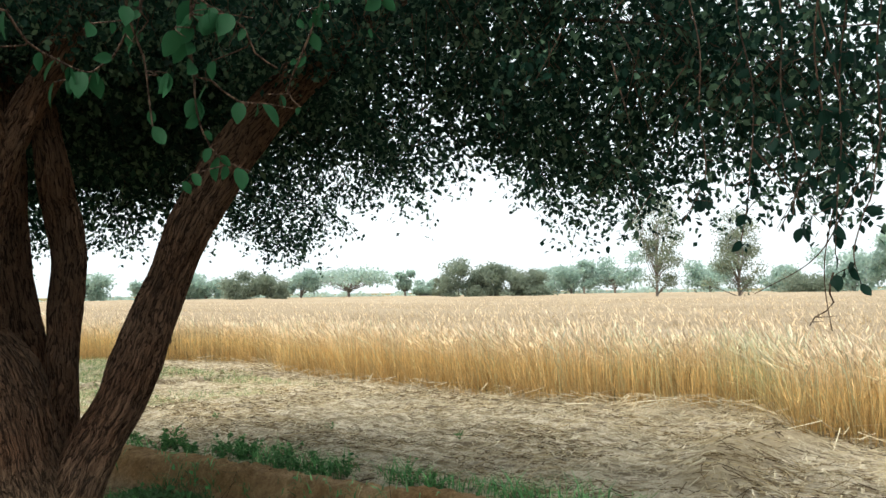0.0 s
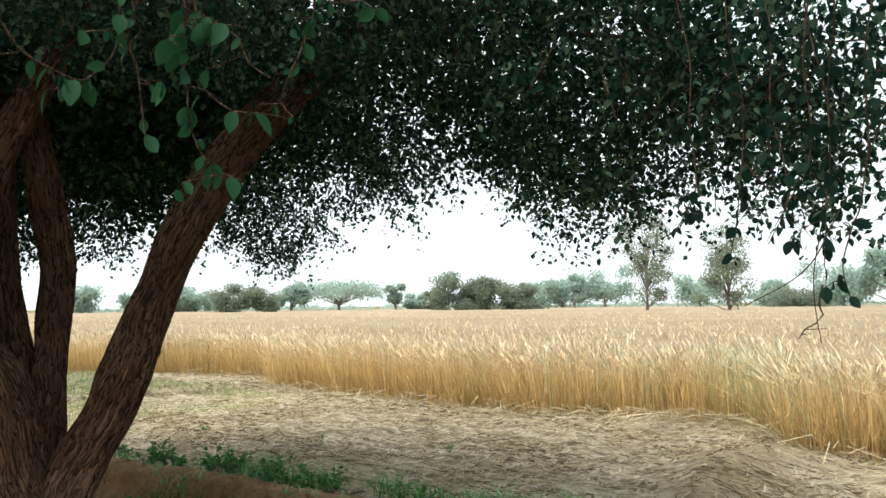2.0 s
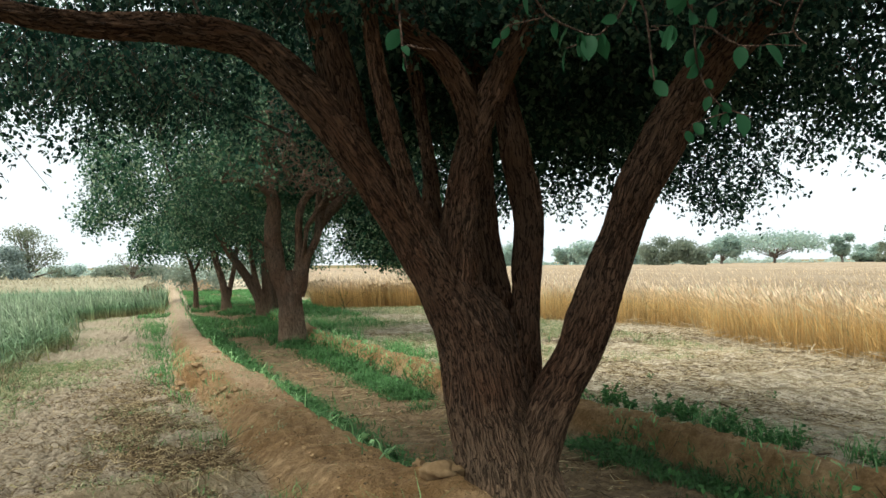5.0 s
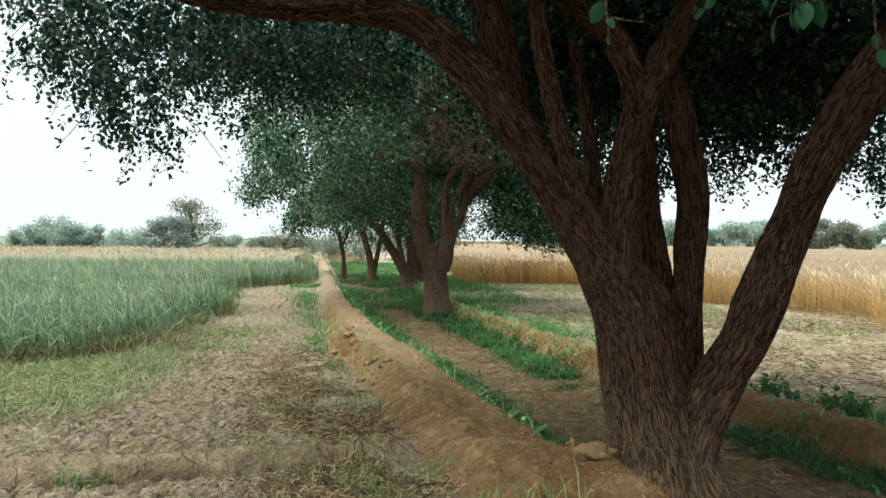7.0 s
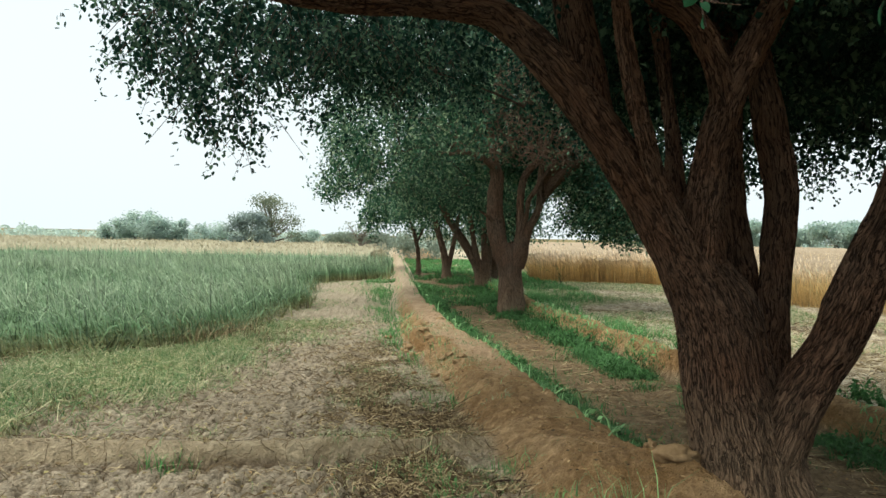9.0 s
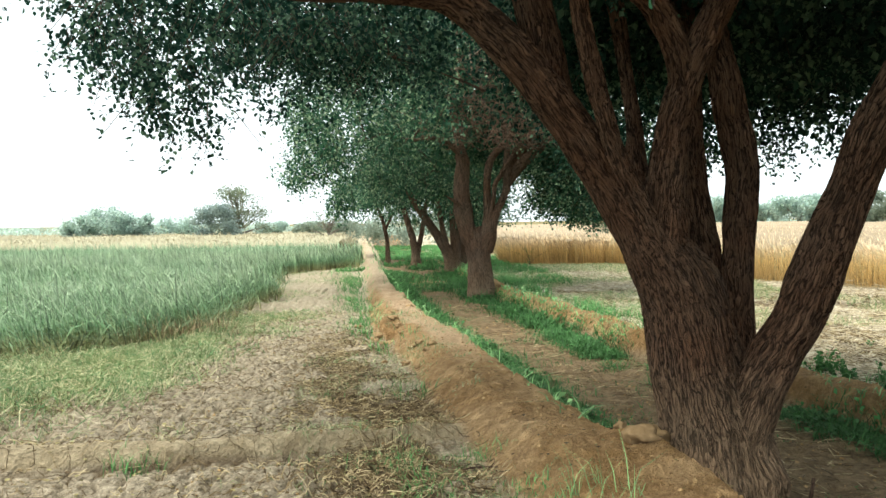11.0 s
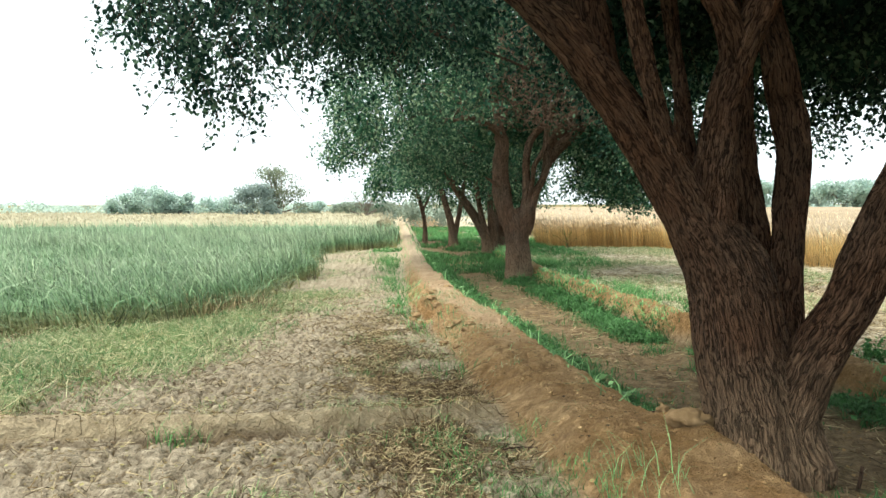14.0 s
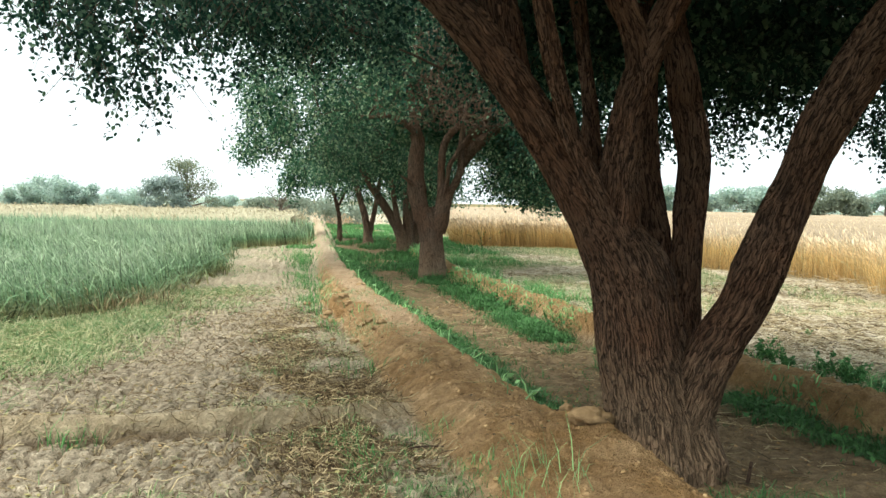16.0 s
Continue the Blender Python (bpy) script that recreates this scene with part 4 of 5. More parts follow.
def branches(starts, ends, r0, r1):
    """Curved branches from starts to ends."""
    n = len(starts)
    k = np.linspace(0, 1, 6)[None, :, None]
    mid = (starts + ends) / 2 + rng.normal(0, 0.12, (n, 3)) * np.linalg.norm(ends - starts, axis=1)[:, None]
    mid[:, 2] += 0.12 * np.linalg.norm(ends - starts, axis=1)
    pts = (1 - k) ** 2 * starts[:, None] + 2 * k * (1 - k) * mid[:, None] + k ** 2 * ends[:, None]
    rad = r0[:, None] * (1 - k[..., 0]) + r1 * k[..., 0]
    return tubes(pts, rad, 6)


def nearest(points, nodes):
    return nodes[((points[:, None] - nodes[None]) ** 2).sum(-1).argmin(1)]


def grown(ends, nodes, thick=1.0):
    """Branches to the ends, each from the nearest wood that stands already."""
    wood = nodes.copy()
    rank = ((ends[:, None] - nodes[None]) ** 2).sum(-1).min(1).argsort()
    made = []
    for e in ends[rank]:
        s = nearest(e[None], wood)
        d = float(np.linalg.norm(e - s[0]))
        v, f = branches(s, e[None], np.array([thick * (0.006 + 0.008 * d)]), 0.003)
        made.append((v, f))
        wood = np.concatenate([wood, v.reshape(6, 6, 3).mean(1)[2:]])
    return made


# the big tree over the camera: stems as x, y, z, radius
TRUNK = [(-0.02, 0.08, -0.22, 0.29), (-0.03, 0.08, 0.0, 0.29), (-0.045, 0.10, 0.3, 0.285), (-0.12, 0.12, 0.62, 0.265), (-0.215, 0.12, 1.05, 0.245), (-0.38, 0.12, 1.38, 0.19)]
WEST_LIMB = [(-0.22, 0.12, 1.05, 0.20), (-0.39, 0.12, 1.38, 0.18), (-0.62, 0.13, 1.72, 0.148), (-0.89, 0.07, 2.08, 0.13), (-1.20, 0.02, 2.45, 0.115), (-1.56, -0.03, 2.74, 0.10), (-1.96, -0.2, 2.745, 0.085), (-2.35, -0.5, 2.66, 0.065), (-2.7, -0.85, 2.62, 0.045), (-3.2, -1.2, 2.8, 0.03)]
SLIM_WEST_LIMB = [(-0.35, 0.04, 1.30, 0.08), (-0.45, 0.0, 1.52, 0.072), (-0.615, -0.03, 1.83, 0.062), (-0.745, -0.10, 2.16, 0.057), (-0.865, -0.18, 2.6, 0.052), (-1.05, -0.4, 3.4, 0.04)]
MIDDLE_LIMB = [(-0.28, 0.12, 1.0, 0.165), (-0.34, 0.08, 1.45, 0.14), (-0.31, 0.05, 1.85, 0.112), (-0.25, 0.02, 2.2, 0.098), (-0.11, -0.06, 2.6, 0.09), (0.13, -0.11, 3.12, 0.08), (0.5, -0.3, 4.0, 0.06)]
MIDDLE_FORK = [(-0.24, 0.0, 2.25, 0.08), (-0.30, -0.04, 2.46, 0.078), (-0.46, -0.08, 2.72, 0.074), (-0.76, -0.12, 2.95, 0.068), (-1.3, -0.5, 3.5, 0.045)]
NORTH_LIMB = [(0.02, 0.20, 0.35, 0.17), (0.11, 0.36, 0.75, 0.15), (0.065, 0.47, 1.2, 0.135), (0.0, 0.50, 1.56, 0.125), (-0.03, 0.54, 1.92, 0.115), (-0.01, 0.60, 2.4, 0.10), (0.1, 1.0, 3.5, 0.07)]
SLIM_NORTH_LIMB = [(0.08, 0.10, 0.25, 0.13), (0.16, 0.20, 0.75, 0.105), (0.21, 0.30, 1.21, 0.10), (0.265, 0.39, 1.62, 0.102), (0.27, 0.40, 1.85, 0.104), (0.225, 0.43, 2.12, 0.10), (0.17, 0.46, 2.5, 0.088), (0.3, 1.4, 3.6, 0.06)]
EAST_LIMB = [(0.02, 0.06, 0.10, 0.22), (0.13, 0.0, 0.42, 0.18), (0.235, -0.02, 0.66, 0.162), (0.385, -0.06, 0.93, 0.15), (0.475, -0.085, 1.15, 0.152), (0.525, -0.10, 1.30, 0.142), (0.66, -0.15, 1.68, 0.124), (0.79, -0.19, 2.02, 0.138), (1.06, -0.24, 2.49, 0.14), (1.42, -0.34, 2.92, 0.125), (1.89, -0.44, 3.34, 0.105), (2.4, -0.6, 3.9, 0.07), (2.9, -0.9, 4.5, 0.04)]
UPRIGHT_LIMB = [(-0.84, 0.14, 1.98, 0.09), (-0.95, 0.16, 2.23, 0.115), (-1.02, 0.16, 2.54, 0.12), (-1.10, 0.14, 2.87, 0.115), (-1.20, 0.10, 3.2, 0.10), (-1.5, 0.3, 4.2, 0.06)]
BACK_LIMB = [(-0.36, 0.22, 1.45, 0.09), (-0.40, 0.32, 1.80, 0.065), (-0.41, 0.42, 2.15, 0.055), (-0.42, 0.52, 2.45, 0.05), (-0.50, 0.6, 3.0, 0.055), (-0.7, 1.1, 3.8, 0.035)]
T1_STEMS = [("trunk", TRUNK, 64, 0.40), ("limb", WEST_LIMB, 40, 0), ("limb", SLIM_WEST_LIMB, 28, 0), ("limb", UPRIGHT_LIMB, 32, 0), ("limb", BACK_LIMB, 24, 0), ("limb", MIDDLE_LIMB, 36, 0), ("limb", MIDDLE_FORK, 24, 0), ("limb", NORTH_LIMB, 36, 0), ("limb", SLIM_NORTH_LIMB, 36, 0), ("limb", EAST_LIMB, 48, 0)]


def build_big_tree():
    tree = tagged(empty("tree", 0, 0, 0), "large spreading tree with several furrowed brown stems and dense crown", "tree", "trees along the ditch")
    nodes = []
    for i, (name, pts, sides, flare) in enumerate(T1_STEMS):
        part(name, limb_mesh(name, BARK, pts, sides * 2, 0.085, i + 1, flare, 0.024), tree)
        nodes.append(spline(pts, 0.15)[:, :3])
    knots = [((0.675, -0.07, 1.40), 0.045), ((0.69, -0.08, 1.475), 0.035), ((0.655, -0.06, 1.31), 0.05), ((0.59, -0.03, 1.17), 0.03)]
    for c, r in knots:
        bm = bmesh.new()
        bmesh.ops.create_icosphere(bm, subdivisions=3, radius=r)
        for v in bm.verts:
            v.co = Vector(v.co) * (1 + 0.6 * noise.noise(v.co * 25)) + Vector(c)
        me = bpy.data.meshes.new("bark_knot")
        bm.to_mesh(me)
        bm.free()
        me.materials.append(KNOT)
        part("bark_knot", me, tree)
    nodes = np.concatenate(nodes)
    nodes = nodes[nodes[:, 2] > 2.3]

    def low(x, y):
        main = np.hypot((x - 0.4) / 3.9, (y + 0.5) / 4.2)
        lobe = np.hypot((x + 2.15) / 2.05, (y - 1.5) / 2.4)
        rho = np.minimum(np.minimum(main, lobe), np.hypot((x - 1.1) / 2.9, (y - 1.7) / 2.5))
        west = np.exp(-((x + 3.3) / 0.7) ** 2 - ((y - 1.3) / 0.9) ** 2)
        over = step(-1.4, -2.8, y) * step(1.6, 0.4, x) + 0.8 * step(-1.2, -2.4, x) * step(0.4, -0.6, y)
        north = step(0.2, 1.2, y) * step(-1.6, -0.6, x)
        z = 2.80 - 0.72 * step(0.4, 0.95, rho) * step(-1.0, 0.5, x) - 0.95 * west - 0.15 * north - 0.10 * step(1.2, 2.2, x) * step(0.5, -0.5, y) + 0.8 * np.minimum(over, 1)
        return z + 1.35 * (fbm(x * 1.15, y * 1.15, 121, 3) - 0.44) * (0.25 + 0.75 * rho) * (1 - 0.5 * west), rho

    def window(x, y, z):
        """The opening on the north side, through which the second tree shows."""
        return (x > -1.6 + 0.07 * y) & (x < -1.1 + 0.19 * y) & (y > 0.9) & (z < 3.25)

    n = 51000
    x, y = rng.uniform(-4.25, 4.4, n), rng.uniform(-5.2, 4.3, n)
    inner = (y > 0.2) & (x > -1.6)
    keep = inner & (x < 2.2) | (x > 0.9) & (rng.uniform(0, 1, n) < 0.85) | (x < -1.4) & (y > -0.6) & (rng.uniform(0, 1, n) < 0.7) | (rng.uniform(0, 1, n) < 0.62)
    x, y, inner = x[keep], y[keep], inner[keep]
    n = len(x)
    zl, rho = low(x, y)
    z = zl + rng.exponential(0.72, n) + 0.15
    top = 3.2 + (3.2 - 2.2 * step(-1.2, -2.4, y)) * np.sqrt(np.clip(1 - rho ** 2, 0, 1))
    full = step(0.30, 0.46, fbm(x * 1.2 + 0.8 * z, y * 1.2 - 0.7 * z, 123, 2)) + 0.5 * (1 - rho) + 0.5 * inner * step(0.9, 0.7, rho) - 0.38 * step(0.72, 1.0, rho) * step(1.0, 2.5, x) - 0.3 * step(0.85, 1.0, rho)
    ok = (rho < 1.0) & (z < top) & ((x > -1.3) | (z < zl + 1.05)) & (full > rng.uniform(0, 0.9, n)) & ((y > -3.2) | (x > 1.0)) & ((x > -2.0) | (rng.uniform(0, 1, n) < 0.9)) & ((x > -0.8) | (y < 0.8) | (rng.uniform(0, 1, n) < 0.75)) & ~((np.hypot(x + 1.8, y + 4.5) < 2.3) & (z < 3.0))
    ok &= ~window(x, y, z) | (rng.uniform(0, 1, n) < 0.12)
    # the rim rises between the west lobe and the trunk
    ok &= ~((x > -3.1) & (x < -2.0) & (y > 0.4) & (z < 2.75)) | (rng.uniform(0, 1, n) < 0.12)
    under = (z < zl + 0.5) & (np.hypot(x + 1.8, y + 4.5) < 4.4) | (x < -1.7) & (z < zl + 0.9)
    anchors = np.stack([x, y, z], -1)[ok]
    bough = np.stack([rng.normal(-2.65, 0.42, 520), rng.normal(2.8, 0.65, 520), rng.normal(3.2, 0.24, 520)], -1)
    near = np.stack([rng.normal(1.6, 0.4, 70), rng.normal(-3.2, 0.5, 70), rng.uniform(2.0, 2.9, 70)], -1)
    # leaves that close the gap behind the limbs
    behind = np.stack([rng.normal(-0.45, 0.34, 620), rng.normal(1.7, 0.45, 620), rng.uniform(2.5, 3.7, 620)], -1)
    anchors = np.concatenate([anchors, bough, near, behind])
    close = np.r_[under[ok], np.full(len(bough), False), np.full(len(near), True), np.full(len(behind), False)]
    lv, tw = crown_mesh(anchors[close], rng.uniform(0.25, 0.62, close.sum()), 12, 0.039, fine=True, wood=2)
    lv2, tw2 = crown_mesh(anchors[~close], rng.uniform(0.25, 0.62, (~close).sum()), 11, 0.047, wood=12)
    # upper crown, never seen from close by
    n = 38000
    x, y = rng.uniform(-4.25, 4.4, n), rng.uniform(-5.2, 4.3, n)
    zl, rho = low(x, y)
    ok = rho < 0.93 - 0.16 * np.maximum(step(1.0, 2.4, x), step(-1.6, -2.4, x)) * rng.uniform(0.3, 1, n)
    ok &= ((x > -0.9) | (rng.uniform(0, 1, n) < 0.12)) & ((y > -1.6) | (rng.uniform(0, 1, n) < 0.6))
    x, y, zl, rho = x[ok], y[ok], zl[ok], rho[ok]
    top = 3.4 + 3.4 * np.sqrt(np.clip(1 - rho ** 2, 0, 1))
    z = zl + 0.35 + 0.3 * step(0.2, -0.4, y) + 0.4 * step(0.6, 0.93, rho) + (top - zl - 0.35) * rng.uniform(0, 1, len(x)) ** 2.0
    ok = ~window(x, y, z)
    up = leaves(np.stack([x, y, z], -1)[ok], rng.uniform(0.06, 0.105, ok.sum()))
    # the thick of the crown, round the limbs
    x, y = rng.uniform(-0.9, 2.4, 22000), rng.uniform(0.3, 3.2, 22000)
    zl, rho = low(x, y)
    z = zl - 0.08 + rng.uniform(0, 1.3, len(x))
    ok = (rho < 0.78) & ~window(x, y, z)
    up = join(up, leaves(np.stack([x, y, z], -1)[ok], rng.uniform(0.05, 0.09, ok.sum())))
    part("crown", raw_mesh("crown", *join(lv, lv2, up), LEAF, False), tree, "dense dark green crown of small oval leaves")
    for b in grown(anchors[rng.choice(len(anchors), 70, replace=False)], nodes):
        part("branch", raw_mesh("branch", *b, TWIG), tree)
    mass = grown(anchors[rng.choice(len(anchors), 500, replace=False)], nodes, 0.6)
    tagged(part("twig_mass", raw_mesh("twig_mass", *join(tw, tw2, *mass), TWIG), tree), kind="stuff")
    return tree


def build_row_tree(x0, y0, stems, crown_at, radii, z_low, z_top, n, size, label, fringe=0.0, bare=0, droop=False):
    tree = tagged(empty("tree", x0, y0, 0), label, "tree", "trees along the ditch")
    nodes = []
    for i, (name, pts) in enumerate(stems):
        part(name, limb_mesh(name, ROW_BARK, pts, 24, 0.07, i + 11 + int(y0), 0.12 if name == "trunk" else 0, 0.06), tree)
        nodes.append(spline(pts, 0.3)[:, :3])
    nodes = np.concatenate(nodes)
    nodes = nodes[nodes[:, 2] > 1.6]
    cx, cy = crown_at
    u, v = rng.uniform(-1, 1, n), rng.uniform(-1, 1, n)
    rho = np.hypot(u, v)
    x, y = cx + u * radii[0], cy + v * radii[1]
    zl = z_low + 0.8 * (1 - rho) + 0.35 * np.clip(-u, 0, 1) - 0.5 * np.clip(u, 0, 1) + 1.1 * np.clip(-v, 0, 0.8) + 1.0 * (fbm(x * 0.5, y * 0.5, 131 + int(y0)) - 0.5) - fringe * rho
    top = z_low + 1.0 + (z_top - z_low - 1.0) * np.sqrt(np.clip(1 - rho ** 2, 0, 1))
    z = zl + (top - zl) * rng.uniform(0, 1, n) ** 1.4
    lump = fbm(x * 1.2 + 0.9 * z, y * 1.2 - 1.0 * z, 133 + int(y0), 2)
    ok = (rho < 1) & (step(0.42, 0.55, lump) + 0.05 > rng.uniform(0, 1, n))
    thin = np.full(n, False)
    if bare:
        thin = (x > -0.5 - 0.1 * (y0 - y)) & (x < 1.5) & (y < y0 - 0.3) & (z < 5.2)
        ok &= ~thin | (rng.uniform(0, 1, n) < 0.03)
        # a bright gap under the boughs
        ok &= ~((x > 0.35) & (x < 1.35) & (z < 2.75)) | (rng.uniform(0, 1, n) < 0.12)
    else:
        ok &= (x < 1.45) | (z > 3.0)
    anchors = np.stack([x, y, z], -1)[ok]
    if bare:
        # a dense drooping bough on the field side
        m = 5200
        bough = np.stack([2.0 + rng.normal(0, 0.40, m), y0 + 0.2 + rng.normal(0, 0.6, m), np.clip(3.1 + rng.normal(0, 0.75, m), 2.05, 5.2)], -1)
        bough[:, 2] -= 0.35 * np.clip(bough[:, 0] - 1.6, 0, 1)
        anchors = np.concatenate([anchors, bough])
    elif droop:
        # leaves hanging low behind the second tree
        m = 2600
        anchors = np.concatenate([anchors, np.stack([rng.normal(0.75, 0.42, m), y0 + rng.normal(0, 0.8, m), rng.uniform(1.75, 3.6, m)], -1)])
    lv, tw = crown_mesh(anchors, rng.uniform(0.35, 0.8, len(anchors)), 7, size, 0.7)
    core = (rho < 0.85) & (z > zl + 0.5)
    core &= (lump > 0.40) & ~thin & ((x < 0.35) | (z > 2.9))
    inside = leaves(np.stack([x, y, z], -1)[core] + rng.normal(0, 0.10, (core.sum(), 3)), rng.uniform(1.4, 2.0, core.sum()) * size)
    if bare:
        # the close shaded leaves behind the dead twigs
        back = np.stack([rng.uniform(-1.0, 1.7, 9000), y0 + rng.uniform(0.1, 1.6, 9000), rng.uniform(2.75, 5.6, 9000)], -1)
        inside = join(inside, leaves(back, rng.uniform(1.2, 1.9, 9000) * size))
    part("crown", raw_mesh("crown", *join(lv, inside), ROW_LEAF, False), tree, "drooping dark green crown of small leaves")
    tagged(part("twig_mass", raw_mesh("twig_mass", *join(tw, *grown(anchors[rng.choice(len(anchors), 260, replace=False)], nodes, 1.2)), TWIG), tree), kind="stuff")
    if bare:
        # dead twigs under and in front of the leaves, round the limbs
        ends = np.stack([rng.normal(0.45, 0.7, bare), y0 - 0.5 - np.abs(rng.normal(0, 1.1, bare)), rng.uniform(2.9, 6.0, bare)], -1)
        tagged(part("twig_tangle", raw_mesh("twig_tangle", *join(*grown(ends, nodes, 1.7)), DEAD_TWIG), tree, "tangle of bare reddish-brown twigs"), kind="stuff")
    return tree


def hanging_twig(tree, pts, n, size, seed, bare=0.0, reach=1.0, forks=2, blade=None):
    """A twig close to the camera, with each of its leaves a piece of its own."""
    line = spline([(*p, 0.0035 * (1 - 0.6 * i / len(pts))) for i, p in enumerate(pts)], 0.03)
    sway = np.linspace(0, 9, len(line))
    line[:, 0] += 0.012 * np.sin(sway + seed) * np.minimum(sway / 3, 1)
    line[:, 1] += 0.012 * np.cos(1.3 * sway + seed) * np.minimum(sway / 3, 1)
    pieces = [tubes(line[None, :, :3], line[None, :, 3], 6)]
    r = random.Random(seed + 100)
    sides = []
    for i in range(forks):
        p = line[int(len(line) * r.uniform(0.45, 0.95) * reach), :3]
        a, d = r.uniform(0, 6.3), r.uniform(0.05, 0.13)
        k = np.linspace(0, 1, 6)
        side = np.stack([p[0] + math.cos(a) * d * k + 0.02 * np.sin(7 * k), p[1] + math.sin(a) * d * k, p[2] - d * r.uniform(-0.1, 0.9) * k ** 1.5], -1)
        pieces.append(tubes(side[None], np.linspace(0.0022, 0.0008, 6)[None], 6))
        sides.append(side)
    v, f = join(*pieces)
    twig = part("twig", raw_mesh("twig", v, f, TWIG), tree)
    r = random.Random(seed)
    for i in range(n):
        k = r.uniform(bare, 1.0)
        p = line[min(int(k * reach * len(line)), len(line) - 1), :3]
        if r.random() < 0.5:
            p = r.choice(sides)[r.randrange(1, 6)]
        m = Matrix.Translation(p) @ Euler((-r.uniform(0.8, 1.7), r.gauss(0, 0.5), r.uniform(0, 6.3))).to_matrix().to_4x4() @ Matrix.Scale(size * r.uniform(0.5, 1.25), 4)
        ob = new("leaf", blade or CLOSE_LEAF)
        ob.parent = twig
        ob.matrix_basis = m
    return twig


def close_leaf(material):
    bm = bmesh.new()
    rows = []
    for k, w in ((0.0, 0.02), (0.12, 0.17), (0.3, 0.28), (0.5, 0.31), (0.7, 0.26), (0.88, 0.13), (1.0, 0.01)):
        z = -0.16 * k * k
        rows.append([bm.verts.new((-w, k, z + 0.30 * w)), bm.verts.new((0, k, z)), bm.verts.new((w, k, z + 0.30 * w))])
    for a, b in zip(rows, rows[1:]):
        for i in (0, 1):
            bm.faces.new((a[i], a[i + 1], b[i + 1], b[i])).smooth = True
    me = bpy.data.meshes.new("leaf")
    bm.to_mesh(me)
    bm.free()
    me.materials.append(material)
    return me


# Rim leaves share the shade-darkened crown colour, so they stand as silhouettes.
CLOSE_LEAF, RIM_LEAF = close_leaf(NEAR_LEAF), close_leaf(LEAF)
big_tree = build_big_tree()
hanging = [
    ([(-1.30, -2.95, 2.9), (-1.196, -2.933, 2.198), (-1.133, -2.926, 2.126), (-1.094, -2.921, 2.072), (-1.042, -2.931, 2.046), (-0.99, -2.945, 2.029), (-0.96, -2.958, 2.032)], 17, 0.058),
    ([(-0.90, -3.05, 2.9), (-0.905, -3.023, 2.157), (-0.922, -2.998, 2.11), (-0.933, -2.979, 2.063), (-0.957, -2.959, 2.032), (-0.957, -2.951, 2.003)], 7, 0.034),
    ([(-0.96, -3.05, 2.9), (-0.943, -3.038, 2.239), (-0.905, -3.015, 2.134), (-0.865, -3.012, 2.07), (-0.843, -3.001, 1.995), (-0.829, -2.99, 1.924)], 13, 0.052),
    ([(-0.85, -3.12, 2.9), (-0.829, -3.099, 2.253), (-0.792, -3.062, 2.111), (-0.765, -3.051, 2.031), (-0.747, -3.04, 1.953), (-0.716, -3.043, 1.884), (-0.686, -3.054, 1.852), (-0.648, -3.074, 1.832)], 22, 0.054),
    ([(-0.82, -3.10, 2.6), (-0.78, -3.05, 2.10), (-0.729, -3.065, 2.03), (-0.701, -3.077, 1.995), (-0.678, -3.088, 1.975)], 12, 0.056),
    ([(-0.80, -3.14, 2.9), (-0.795, -3.12, 2.257), (-0.748, -3.11, 2.172), (-0.707, -3.123, 2.141), (-0.683, -3.119, 2.09), (-0.637, -3.139, 2.062)], 12, 0.040),
    ([(-0.64, -3.23, 2.9), (-0.598, -3.256, 2.273), (-0.51, -3.305, 2.232), (-0.455, -3.337, 2.199)], 8, 0.045),
    ([(-0.62, -3.26, 2.9), (-0.598, -3.256, 2.273), (-0.59, -3.214, 2.171), (-0.598, -3.171, 2.076), (-0.599, -3.15, 2.015), (-0.564, -3.165, 1.98)], 12, 0.036),
    ([(-1.47, -2.98, 2.9), (-1.46, -3.03, 2.10), (-1.445, -3.04, 2.02), (-1.435, -3.05, 1.95), (-1.425, -3.056, 1.90)], 9, 0.050),
    ([(-1.26, -2.92, 2.9), (-1.241, -2.917, 2.187), (-1.222, -2.895, 2.13), (-1.215, -2.89, 2.105)], 3, 0.062),
]
for i, (pts, n, size) in enumerate(hanging):
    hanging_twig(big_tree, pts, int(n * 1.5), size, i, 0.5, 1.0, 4)
